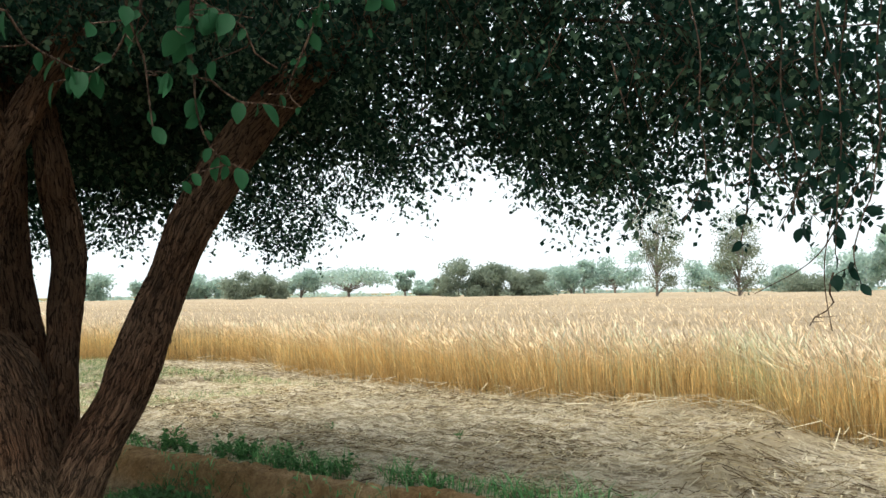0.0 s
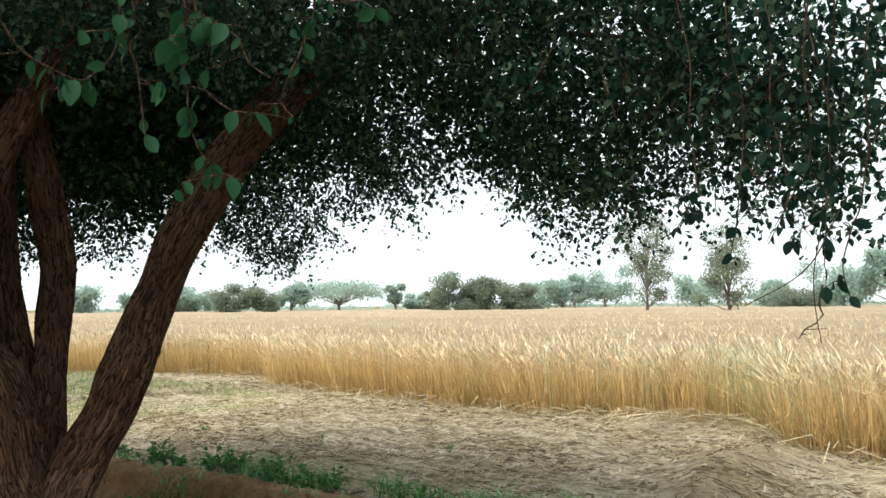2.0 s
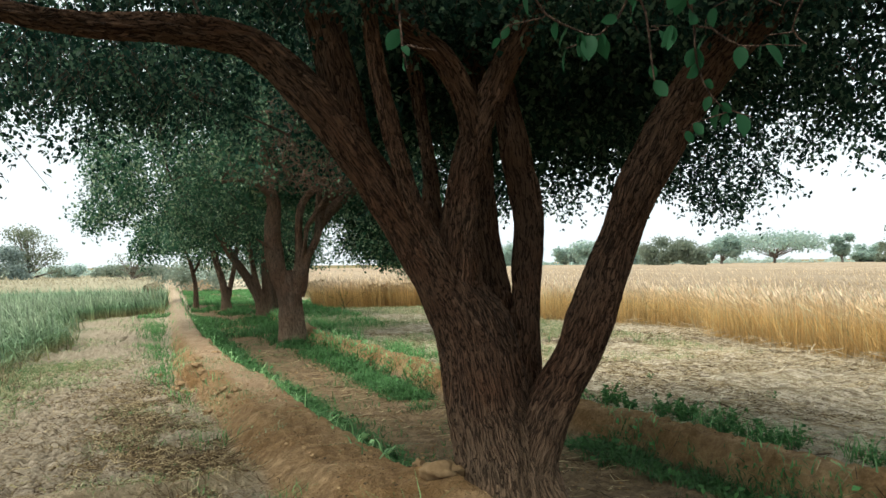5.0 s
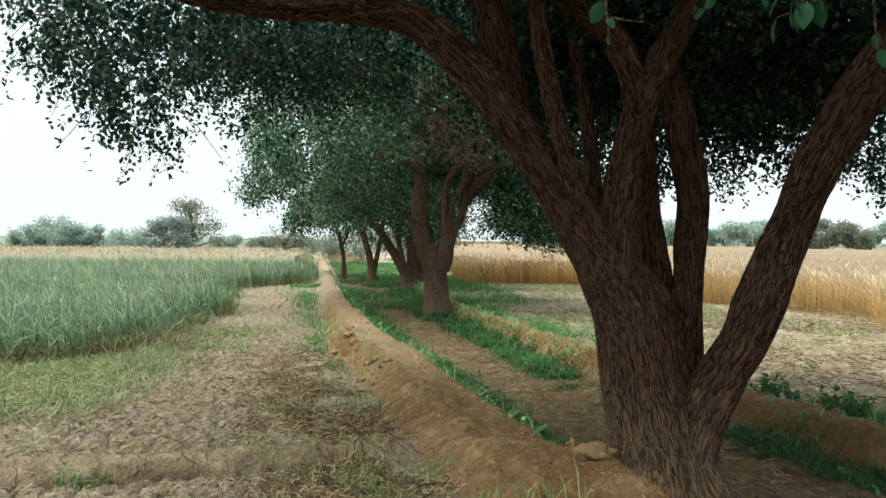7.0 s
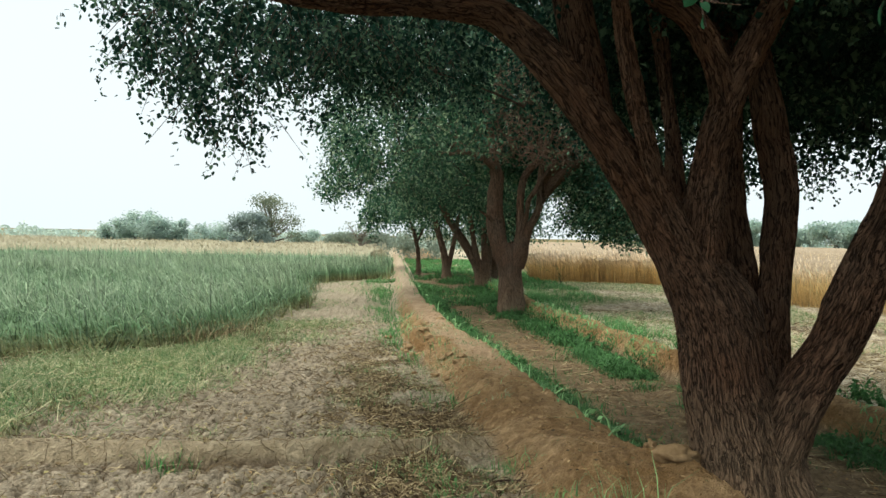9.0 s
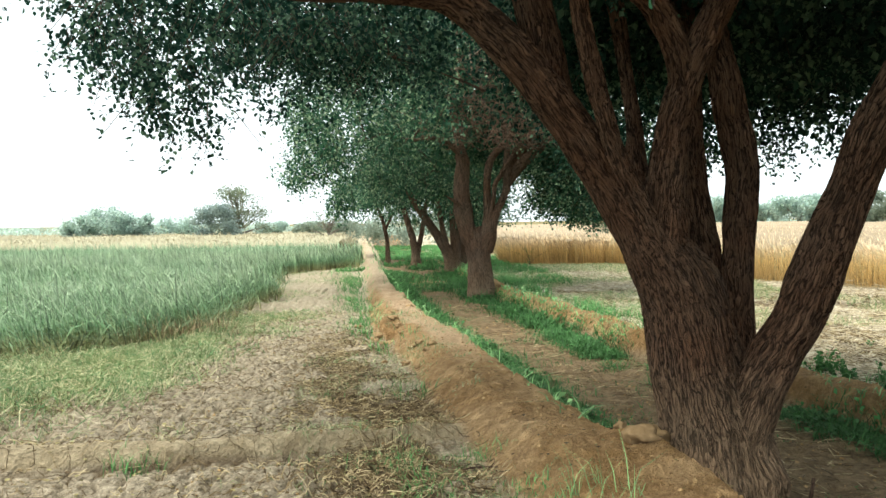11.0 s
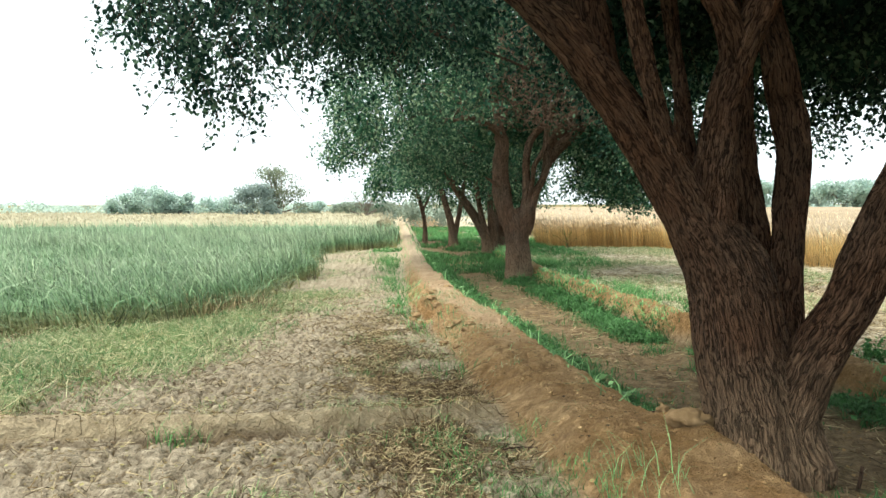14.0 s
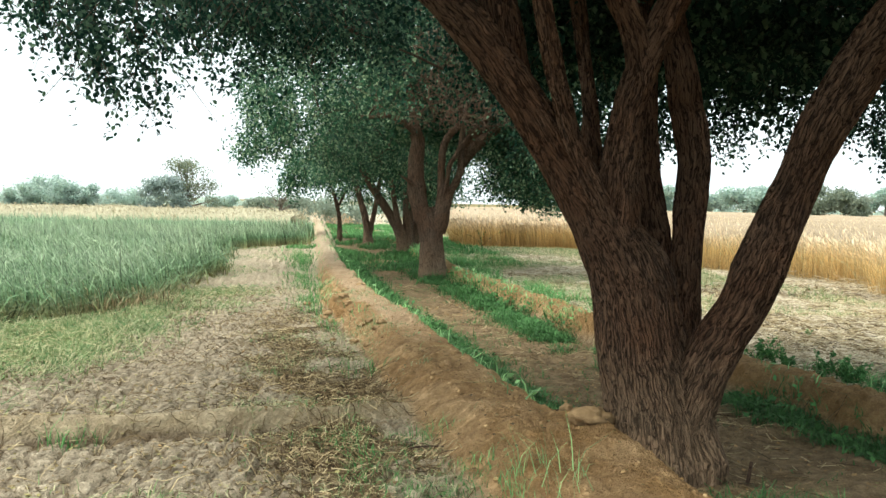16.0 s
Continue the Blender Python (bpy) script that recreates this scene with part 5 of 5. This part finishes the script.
low_twigs = [
    ([(1.35, -3.7, 2.9), (1.31, -3.76, 2.55), (1.30, -3.73, 2.25), (1.29, -3.70, 1.96), (1.28, -3.68, 1.76), (1.28, -3.67, 1.61), (1.28, -3.68, 1.40)], 34, 0.74),
    ([(1.2, -3.4, 2.9), (1.20, -3.45, 2.19), (1.20, -3.45, 1.92), (1.18, -3.40, 1.72)], 34, 1.0),
    ([(1.5, -4.0, 2.8), (1.34, -3.86, 2.14), (1.30, -3.73, 1.80), (1.27, -3.63, 1.65), (1.19, -3.43, 1.53)], 16, 0.66),
    ([(1.2, -3.2, 2.9), (1.13, -3.31, 2.09), (1.11, -3.27, 1.91), (1.09, -3.22, 1.80)], 28, 1.0),
    ([(1.3, -3.5, 2.9), (1.25, -3.57, 2.07), (1.25, -3.58, 1.91), (1.23, -3.53, 1.75)], 34, 1.0),
    ([(1.1, -3.75, 2.9), (1.14, -3.70, 2.08), (1.14, -3.64, 1.91), (1.15, -3.62, 1.80)], 30, 1.0),
    ([(1.2, -3.95, 2.9), (1.20, -3.85, 1.97), (1.21, -3.82, 1.79), (1.21, -3.79, 1.66), (1.22, -3.80, 1.56)], 36, 1.0),
    ([(1.12, -3.7, 2.9), (1.15, -3.76, 2.13), (1.18, -3.76, 1.89), (1.19, -3.72, 1.66)], 26, 1.0),
    ([(1.18, -3.72, 1.60), (1.185, -3.70, 1.50), (1.18, -3.67, 1.45), (1.16, -3.63, 1.42)], 0, 1.0),
]
for i, (pts, n, reach) in enumerate(low_twigs):
    hanging_twig(big_tree, pts, n, 0.050, 40 + i, 0.2, reach, 5 if n else 2, RIM_LEAF)

SECOND_TRUNK = [(0.03, 12.25, -0.18, 0.30), (-0.01, 12.27, 0.2, 0.265), (-0.02, 12.28, 0.49, 0.265), (-0.04, 12.30, 0.85, 0.265), (-0.08, 12.33, 1.14, 0.22), (-0.14, 12.35, 1.38, 0.15)]
SECOND_WEST = [(-0.13, 12.30, 0.91, 0.189), (-0.26, 12.33, 1.32, 0.185), (-0.34, 12.36, 1.67, 0.19), (-0.38, 12.38, 2.26, 0.172), (-0.35, 12.38, 2.72, 0.155), (-0.42, 12.38, 3.07, 0.131), (-0.50, 12.40, 3.65, 0.10), (-0.9, 12.3, 4.8, 0.06)]
SECOND_EAST = [(0.05, 12.25, 0.91, 0.20), (0.17, 12.25, 1.25, 0.175), (0.18, 12.25, 1.60, 0.13), (0.15, 12.25, 1.95, 0.092), (0.14, 12.25, 2.30, 0.08), (0.19, 12.25, 2.68, 0.083), (0.31, 12.20, 2.93, 0.083), (0.52, 12.20, 3.13, 0.077), (0.76, 12.20, 3.49, 0.065), (0.9, 12.2, 4.3, 0.04)]
SECOND_FORK = [(0.19, 12.20, 1.30, 0.14), (0.31, 12.15, 1.68, 0.09), (0.46, 12.10, 1.98, 0.078), (0.53, 12.10, 2.28, 0.078), (0.52, 12.10, 2.63, 0.070), (0.54, 12.10, 3.03, 0.065), (0.45, 12.10, 3.60, 0.047)]
SECOND_STRAND = [(0.20, 12.13, 1.55, 0.06), (0.25, 12.10, 1.98, 0.053), (0.29, 12.05, 2.29, 0.053), (0.41, 12.05, 2.47, 0.053), (0.50, 12.05, 2.65, 0.047), (0.71, 12.10, 2.93, 0.047)]
SECOND_BOUGH = [(0.52, 12.14, 2.18, 0.075), (0.60, 12.2, 2.36, 0.11), (0.69, 12.25, 2.55, 0.14), (0.74, 12.25, 2.77, 0.14), (0.89, 12.20, 3.03, 0.131), (1.11, 12.10, 3.29, 0.119), (1.36, 12.00, 3.57, 0.095), (1.72, 11.80, 4.09, 0.071), (2.2, 11.6, 4.8, 0.04)]
SECOND_LOW_BOUGH = [(0.64, 12.22, 2.42, 0.10), (0.81, 12.13, 2.66, 0.115), (1.01, 12.03, 2.84, 0.112), (1.23, 11.95, 3.02, 0.108), (1.41, 11.90, 3.16, 0.095), (1.71, 11.80, 3.42, 0.072), (2.26, 11.70, 3.85, 0.045)]
SECOND_WEST_BRANCH = [(-0.38, 12.30, 2.89, 0.083), (-0.58, 12.20, 3.08, 0.071), (-0.82, 12.05, 3.18, 0.058), (-1.11, 11.90, 3.22, 0.046), (-1.46, 11.70, 3.13, 0.03)]
SECOND_SPUR = [(-0.36, 12.25, 1.80, 0.06), (-0.50, 12.18, 1.90, 0.05), (-0.62, 12.12, 1.98, 0.035), (-0.74, 12.05, 2.06, 0.012)]
build_row_tree(0.03, 12.2, [
    ("trunk", SECOND_TRUNK), ("limb", SECOND_WEST), ("limb", SECOND_EAST), ("limb", SECOND_FORK), ("limb", SECOND_STRAND), ("limb", SECOND_BOUGH), ("limb", SECOND_LOW_BOUGH), ("limb", SECOND_WEST_BRANCH), ("limb", SECOND_SPUR),
], (-0.15, 12.4), (3.95, 3.8), 2.55, 7.2, 31000, 0.070, "second ditch tree with a forked trunk and drooping dark crown", 0.5, 3600)
build_row_tree(-0.1, 19.9, [
    ("trunk", [(0.0, 19.9, -0.15, 0.22), (-0.1, 19.9, 0.45, 0.17), (-0.45, 19.9, 1.1, 0.14), (-1.05, 19.9, 2.0, 0.11), (-1.6, 19.9, 2.9, 0.07)]),
    ("limb", [(0.08, 19.9, -0.1, 0.20), (0.10, 19.9, 0.8, 0.17), (0.08, 19.9, 2.0, 0.14), (0.2, 20, 3.2, 0.09)]),
    ("limb", [(0.35, 20.3, -0.1, 0.16), (0.42, 20.3, 1.2, 0.14), (0.40, 20.3, 2.6, 0.10)]),
    ("limb", [(-0.02, 19.8, 0.4, 0.11), (-0.25, 19.8, 1.1, 0.09), (-0.45, 19.8, 2.2, 0.07)]),
], (0.4, 19.8), (3.1, 3.6), 2.2, 6.6, 14000, 0.08, "third ditch tree leaning over the earth path", 0.4, droop=True)
build_row_tree(-0.95, 24.0, [
    ("trunk", [(-0.95, 24, -0.15, 0.19), (-1.02, 24, 0.7, 0.14), (-1.30, 24, 1.7, 0.10), (-1.65, 24, 2.8, 0.07)]),
    ("limb", [(-0.9, 24, 0.4, 0.10), (-0.7, 24, 1.4, 0.085), (-0.5, 24, 2.6, 0.06)]),
], (-0.6, 24.5), (2.3, 3.0), 1.9, 6.0, 7500, 0.09, "smaller ditch tree further along the bund", 0.2)


# Bark colour lightened for the same distance haze as the far leaves.
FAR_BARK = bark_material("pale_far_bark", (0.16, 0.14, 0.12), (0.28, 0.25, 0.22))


def far_tree(yaw, dist, top, wide, mat, shape="round", trunk=0.25, n=1600, leaf=0.34, name="far_tree", label="", limbs=True):
    """A tree of the far hedgerows, set by its bearing from the bund, with limbs and a crown of leaf clumps."""
    x0, y0 = -1.8 - dist * math.sin(radians(yaw)), -4.5 + dist * math.cos(radians(yaw))
    tree = tagged(empty(name, x0, y0, 0), label, "tree" if name == "far_tree" else "bush", "far hedgerow")
    h, rad = top, wide / 2
    base = {"round": 0.12, "umbrella": 0.4, "bush": 0.02, "column": 0.06, "airy": 0.15}[shape] * h
    m = {"bush": 22, "umbrella": 46, "airy": 40, "column": 9, "round": 16}[shape]
    ang, rr = rng.uniform(0, 2 * np.pi, m), np.sqrt(rng.uniform(0, 1, m)) * 0.8 * rad
    cz = base + (h - base) * rng.uniform(0.25, 0.85, m)
    if shape == "airy":
        cz = base + (h - base) * rng.uniform(0.03, 0.9, m)
        rr *= 1.15 - 0.6 * (cz / h) ** 2
        ang = rng.uniform(0, 2 * np.pi, m)
    if shape in ("umbrella",):
        cz = base + (h - base) * (0.72 - 0.45 * (rr / rad) ** 2) * rng.uniform(0.55, 1.1, m)
    if shape == "bush":
        cz = h * (0.12 + 0.70 * rng.uniform(0, 1, m)) * (1 - 0.35 * (rr / rad) ** 2)
    cc = np.stack([x0 + np.cos(ang) * rr, y0 + np.sin(ang) * rr, cz], -1)
    cr = {"airy": 0.30, "umbrella": 0.26, "column": 0.55, "bush": 0.36, "round": 0.36}[shape] * rad * rng.uniform(0.6, 1.25, n)
    i = rng.integers(0, m, n)
    g = rng.normal(0, 1, (n, 3))
    g /= np.linalg.norm(g, axis=1, keepdims=True)
    p = cc[i] + g * (cr * rng.uniform(0.1, 1, n) ** 0.5)[:, None] * np.array([1, 1, 0.55 if shape == "umbrella" else 0.8])
    p[:, 2] = np.clip(p[:, 2], 0.1, h)
    part("crown", raw_mesh("crown", *leaves(p, rng.uniform(0.6, 1.3, n) * leaf), mat, False), tree)
    if limbs:
        t = stem([(x0, y0, -0.1, trunk), (x0 + 0.1 * trunk, y0, base * 0.6 + 0.1, trunk * 0.8), (x0 - 0.2 * trunk, y0, base + 0.3 * (h - base), trunk * 0.5)], 10, 0.05, 3, 0.2, 0.4)
        part("trunk", raw_mesh("trunk", *t[:2], FAR_BARK), tree)
        s = np.stack([np.full(m, x0), np.full(m, y0), np.minimum(cz * 0.6, base + 0.3 * (h - base)) * rng.uniform(0.55, 1, m)], -1)
        tagged(part("limb_mass", raw_mesh("limb_mass", *branches(s, cc, np.full(m, trunk * 0.3), 0.02), FAR_BARK), tree), kind="stuff")
    return tree


def w_of(deg, dist):
    return 2 * dist * math.tan(radians(deg) / 2)


def z_of(deg, dist):
    return 1.5 + dist * math.tan(radians(deg))


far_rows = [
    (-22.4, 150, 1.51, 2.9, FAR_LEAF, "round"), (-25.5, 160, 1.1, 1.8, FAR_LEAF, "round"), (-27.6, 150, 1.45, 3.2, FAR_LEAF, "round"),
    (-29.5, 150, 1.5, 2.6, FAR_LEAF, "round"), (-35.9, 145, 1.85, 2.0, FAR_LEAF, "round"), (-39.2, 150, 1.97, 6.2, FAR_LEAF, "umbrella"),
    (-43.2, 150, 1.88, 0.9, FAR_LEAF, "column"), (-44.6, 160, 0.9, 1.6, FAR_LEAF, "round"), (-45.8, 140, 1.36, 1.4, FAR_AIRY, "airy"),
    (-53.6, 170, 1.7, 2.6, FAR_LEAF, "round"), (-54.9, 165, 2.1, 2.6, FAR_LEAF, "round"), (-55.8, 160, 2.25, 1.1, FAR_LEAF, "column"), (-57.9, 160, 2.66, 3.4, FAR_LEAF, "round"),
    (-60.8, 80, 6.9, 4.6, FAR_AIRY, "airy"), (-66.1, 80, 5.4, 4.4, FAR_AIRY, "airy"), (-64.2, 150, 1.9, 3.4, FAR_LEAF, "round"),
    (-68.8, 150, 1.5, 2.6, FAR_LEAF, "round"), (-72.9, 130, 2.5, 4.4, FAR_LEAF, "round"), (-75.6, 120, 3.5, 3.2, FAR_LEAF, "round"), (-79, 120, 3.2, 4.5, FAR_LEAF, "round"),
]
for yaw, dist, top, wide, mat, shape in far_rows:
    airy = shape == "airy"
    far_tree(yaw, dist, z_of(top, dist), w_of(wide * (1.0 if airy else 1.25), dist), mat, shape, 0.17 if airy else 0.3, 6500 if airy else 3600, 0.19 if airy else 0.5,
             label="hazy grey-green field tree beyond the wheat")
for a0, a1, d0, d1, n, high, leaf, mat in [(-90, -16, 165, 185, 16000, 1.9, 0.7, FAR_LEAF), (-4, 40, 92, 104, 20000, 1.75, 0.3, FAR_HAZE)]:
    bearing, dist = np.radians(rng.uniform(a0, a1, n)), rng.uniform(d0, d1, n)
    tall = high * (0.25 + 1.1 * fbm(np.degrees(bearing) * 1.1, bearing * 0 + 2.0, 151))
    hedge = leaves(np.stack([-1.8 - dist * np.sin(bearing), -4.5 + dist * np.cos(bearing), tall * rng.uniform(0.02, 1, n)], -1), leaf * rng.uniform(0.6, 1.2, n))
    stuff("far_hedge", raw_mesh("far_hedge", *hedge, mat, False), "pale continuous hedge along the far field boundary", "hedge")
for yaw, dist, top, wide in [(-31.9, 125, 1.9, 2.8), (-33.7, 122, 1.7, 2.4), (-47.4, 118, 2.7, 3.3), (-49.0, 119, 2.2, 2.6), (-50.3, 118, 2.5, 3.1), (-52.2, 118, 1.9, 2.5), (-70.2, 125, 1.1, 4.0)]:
    far_tree(yaw, dist, z_of(top, dist), w_of(wide * 1.2, dist), FAR_BUSH, "bush", 0.2, 5600, 0.34, "far_bush", "dense bush at the wheat field's far edge, paled by haze in its colour", False)
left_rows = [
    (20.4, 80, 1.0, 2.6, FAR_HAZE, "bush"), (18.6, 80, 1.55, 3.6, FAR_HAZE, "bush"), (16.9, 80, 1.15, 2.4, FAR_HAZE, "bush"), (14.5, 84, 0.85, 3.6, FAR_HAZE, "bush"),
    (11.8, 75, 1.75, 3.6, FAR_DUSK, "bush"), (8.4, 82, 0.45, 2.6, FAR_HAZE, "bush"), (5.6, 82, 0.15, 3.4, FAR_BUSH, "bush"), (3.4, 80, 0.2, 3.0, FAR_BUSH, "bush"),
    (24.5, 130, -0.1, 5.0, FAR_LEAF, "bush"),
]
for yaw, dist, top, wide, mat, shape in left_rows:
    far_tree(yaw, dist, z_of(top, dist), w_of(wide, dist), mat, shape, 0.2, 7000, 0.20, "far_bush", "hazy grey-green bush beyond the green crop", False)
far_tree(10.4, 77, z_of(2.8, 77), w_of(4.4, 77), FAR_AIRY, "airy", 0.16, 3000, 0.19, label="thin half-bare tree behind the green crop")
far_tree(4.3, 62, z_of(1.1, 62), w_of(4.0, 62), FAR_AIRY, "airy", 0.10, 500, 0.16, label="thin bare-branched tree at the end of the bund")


# ---------------------------------------------------------------- small things
def weed(x, y, h, n, seed):
    """A leafy field weed: a few stems set with leaves."""
    z = float(ground_z(np.array([x]), np.array([y]))[0])
    w = tagged(empty("weed", x, y, z), "small leafy green weed growing beside the earth bund", "weed", "weeds beside the bund")
    r = np.random.default_rng(seed)
    k = np.linspace(0, 1, 4)[None, :, None]
    m = 4
    tip = np.stack([r.normal(0, 0.35 * h, m), r.normal(0, 0.35 * h, m), h * r.uniform(0.6, 1, m)], -1)
    pts = np.array([x, y, z - 0.01]) + tip[:, None] * np.concatenate([k ** 1.4, k ** 1.4, k], -1)
    for one in pts:
        part("stalk", raw_mesh("stalk", *tubes(one[None], np.full((1, 4), 0.003), 3), GRASS), w)
    i, f = r.integers(0, m, n), r.uniform(0.15, 1, n)
    at = np.array([x, y, z - 0.01]) + tip[i] * np.stack([f ** 1.4, f ** 1.4, f], -1)
    part("foliage", raw_mesh("foliage", *leaves(at, r.uniform(0.02, 0.045, n), 0.0, True), WEED, False), w)


WEED = leaf_material("weed_leaves", (0.04, 0.12, 0.04), (0.065, 0.18, 0.055), (0.11, 0.24, 0.075), 0.3, 0.6)
spots = random.Random(5)
for i in range(42):
    wy = spots.choice((0.6, 1.6, 2.3, 3.2, 5.5)) + spots.gauss(0, 0.5)
    wx = float(east_x(wy)) + spots.gauss(0.55, 0.13)
    weed(wx, wy, spots.uniform(0.12, 0.26), 80, i)
for i, (wx, wy, h) in enumerate([(4.0, 2.6, 0.13), (3.1, 0.4, 0.2), (3.6, 4.4, 0.12), (4.6, 1.2, 0.1), (2.9, 1.4, 0.16)]):
    weed(wx, wy, h, 16, 60 + i)


def dry_weed(x, y, h, lean, seed, label):
    """A straggling plant with thin stalks and small leaves."""
    z = float(ground_z(np.array([x]), np.array([y]))[0])
    w = tagged(empty("dry_weed", x, y, z), label, "weed")
    r = np.random.default_rng(seed)
    m = 5
    k = np.linspace(0, 1, 6)[None, :, None]
    tip = np.stack([lean + r.normal(0, 0.4 * h, m), r.normal(0, 0.4 * h, m), h * r.uniform(0.4, 1, m)], -1)
    pts = np.array([x, y, z - 0.02]) + tip[:, None] * np.concatenate([k ** 2, k ** 2, k], -1)
    for one in pts:
        part("stalk", raw_mesh("stalk", *tubes(one[None], np.linspace(0.006, 0.002, 6)[None], 5), TWIG), w)
    i, f = r.integers(0, m, 46), r.uniform(0.1, 1, 46)
    at = np.array([x, y, z]) + tip[i] * np.stack([f ** 2, f ** 2, f], -1)
    part("foliage", raw_mesh("foliage", *leaves(at, r.uniform(0.03, 0.075, 46), 0.4), WEED, False), w)


dry_weed(2.72, 21.8, 0.95, -0.05, 3, "straggling dark weed standing on the mown strip")
dry_weed(0.62, 19.2, 0.6, 0.0, 4, "short dry stump of a weed beside the third tree")


def clod(x, y, r, seed, label, name="clod", group="clods at the tree root"):
    bm = bmesh.new()
    bmesh.ops.create_icosphere(bm, subdivisions=3, radius=1)
    z = float(ground_z(np.array([x]), np.array([y]))[0])
    for v in bm.verts:
        c = v.co.copy()
        c *= 1 + 0.55 * noise.noise(c * 1.5 + Vector((seed, 0, 0))) + 0.30 * noise.noise(c * 4.5 + Vector((0, seed, 0)))
        v.co = Vector((c.x * r * 1.2, c.y * r, c.z * r * 0.7)) + Vector((x, y, z + 0.25 * r))
    me = bpy.data.meshes.new(name)
    bm.to_mesh(me)
    bm.free()
    me.materials.append(ROOT_CLOD)
    for p in me.polygons:
        p.use_smooth = True
    tagged(new(name, me), label, "clod", group)


cm = Mat("pale_clod")
cn = cm.noise(22.0, 5)
ROOT_CLOD = cm.done(cm.mix(cn, (0.12, 0.073, 0.035), (0.33, 0.225, 0.12)), 0.95, cn, 0.8, 0.02, gloss=0.1)
for i, (cx, cy, r) in enumerate([(-0.50, -0.06, 0.085), (-0.42, 0.02, 0.075), (-0.42, 0.22, 0.07), (-0.52, 0.31, 0.045), (-0.37, 0.06, 0.055), (-0.47, 0.10, 0.03), (-0.56, 0.20, 0.035)]):
    clod(cx, cy, r, i * 3.7, "pale crumbly earth clod beside the trunk base")
for i, (cx, cy, r) in enumerate([(-1.93, 5.75, 0.07), (-1.80, 5.62, 0.05), (-2.05, 6.05, 0.06), (-1.72, 5.9, 0.045), (-2.02, 5.5, 0.04), (-2.15, 5.8, 0.05), (-1.88, 6.3, 0.06), (-1.62, 7.6, 0.05), (-1.30, 6.6, 0.05)]):
    clod(cx, cy, r, 11 + i * 2.3, "broken brown earth clod at the bund's crumbled edge", group="clods at the crumbled bund")


lumps = random.Random(9)
for i in range(20):
    cy = lumps.choice((3.9, 5.6, 6.1, 6.6, 7.9)) + lumps.gauss(0, 0.35)
    cx = float(bund_x(cy)) - 0.52 + lumps.gauss(0, 0.13)
    clod(cx, cy, lumps.uniform(0.015, 0.05), 40 + i * 1.9, "broken brown earth clod at the bund's crumbled edge", group="clods at the crumbled bund")


def stick(pts, r, label):
    line = spline([(*p, r * (1 - 0.4 * i / len(pts))) for i, p in enumerate(pts)], 0.03)
    tagged(new("stick", raw_mesh("stick", *tubes(line[None, :, :3], line[None, :, 3], 7), TWIG)), label, "stick")


gz = lambda x, y: float(ground_z(np.array([x]), np.array([y]))[0])
stick([(0.43, -0.12, gz(0.43, -0.12) - 0.03), (0.445, -0.13, gz(0.43, -0.12) + 0.06), (0.455, -0.13, gz(0.43, -0.12) + 0.14)], 0.013, "short broken stick poking out of the ditch soil")
stick([(x, y, gz(x, y) + 0.012) for x, y in ((-1.75, 0.62), (-1.72, 0.45), (-1.6, 0.3), (-1.42, 0.25), (-1.3, 0.18))], 0.007, "thin bent dry twig lying on the track")
stick([(x, y, gz(x, y) + 0.012) for x, y in ((-0.10, -0.62), (-0.02, -0.70), (0.05, -0.85), (0.03, -1.0))], 0.008, "dry curved root lying at the trunk foot")

far_tree(0.6, 50, 2.6, 4.5, FAR_BUSH, "bush", 0.2, 2200, 0.16, "far_bush", "dark bush at the far end of the bund", False)
far_tree(-3.2, 60, 3.0, 7.0, FAR_BUSH, "bush", 0.2, 2200, 0.2, "far_bush", "dark bush beyond the tree row", False)
build_row_tree(-1.95, 26.3, [
    ("trunk", [(-1.95, 26.3, -0.1, 0.10), (-1.98, 26.3, 0.8, 0.085), (-2.15, 26.3, 1.6, 0.07), (-2.5, 26.4, 2.5, 0.04)]),
    ("limb", [(-2.05, 26.3, 1.2, 0.05), (-1.8, 26.3, 1.8, 0.04), (-1.6, 26.4, 2.6, 0.025)]),
], (-2.3, 26.8), (1.9, 2.0), 1.7, 4.0, 2200, 0.10, "slender young tree with a pale trunk beside the path", 0.2)
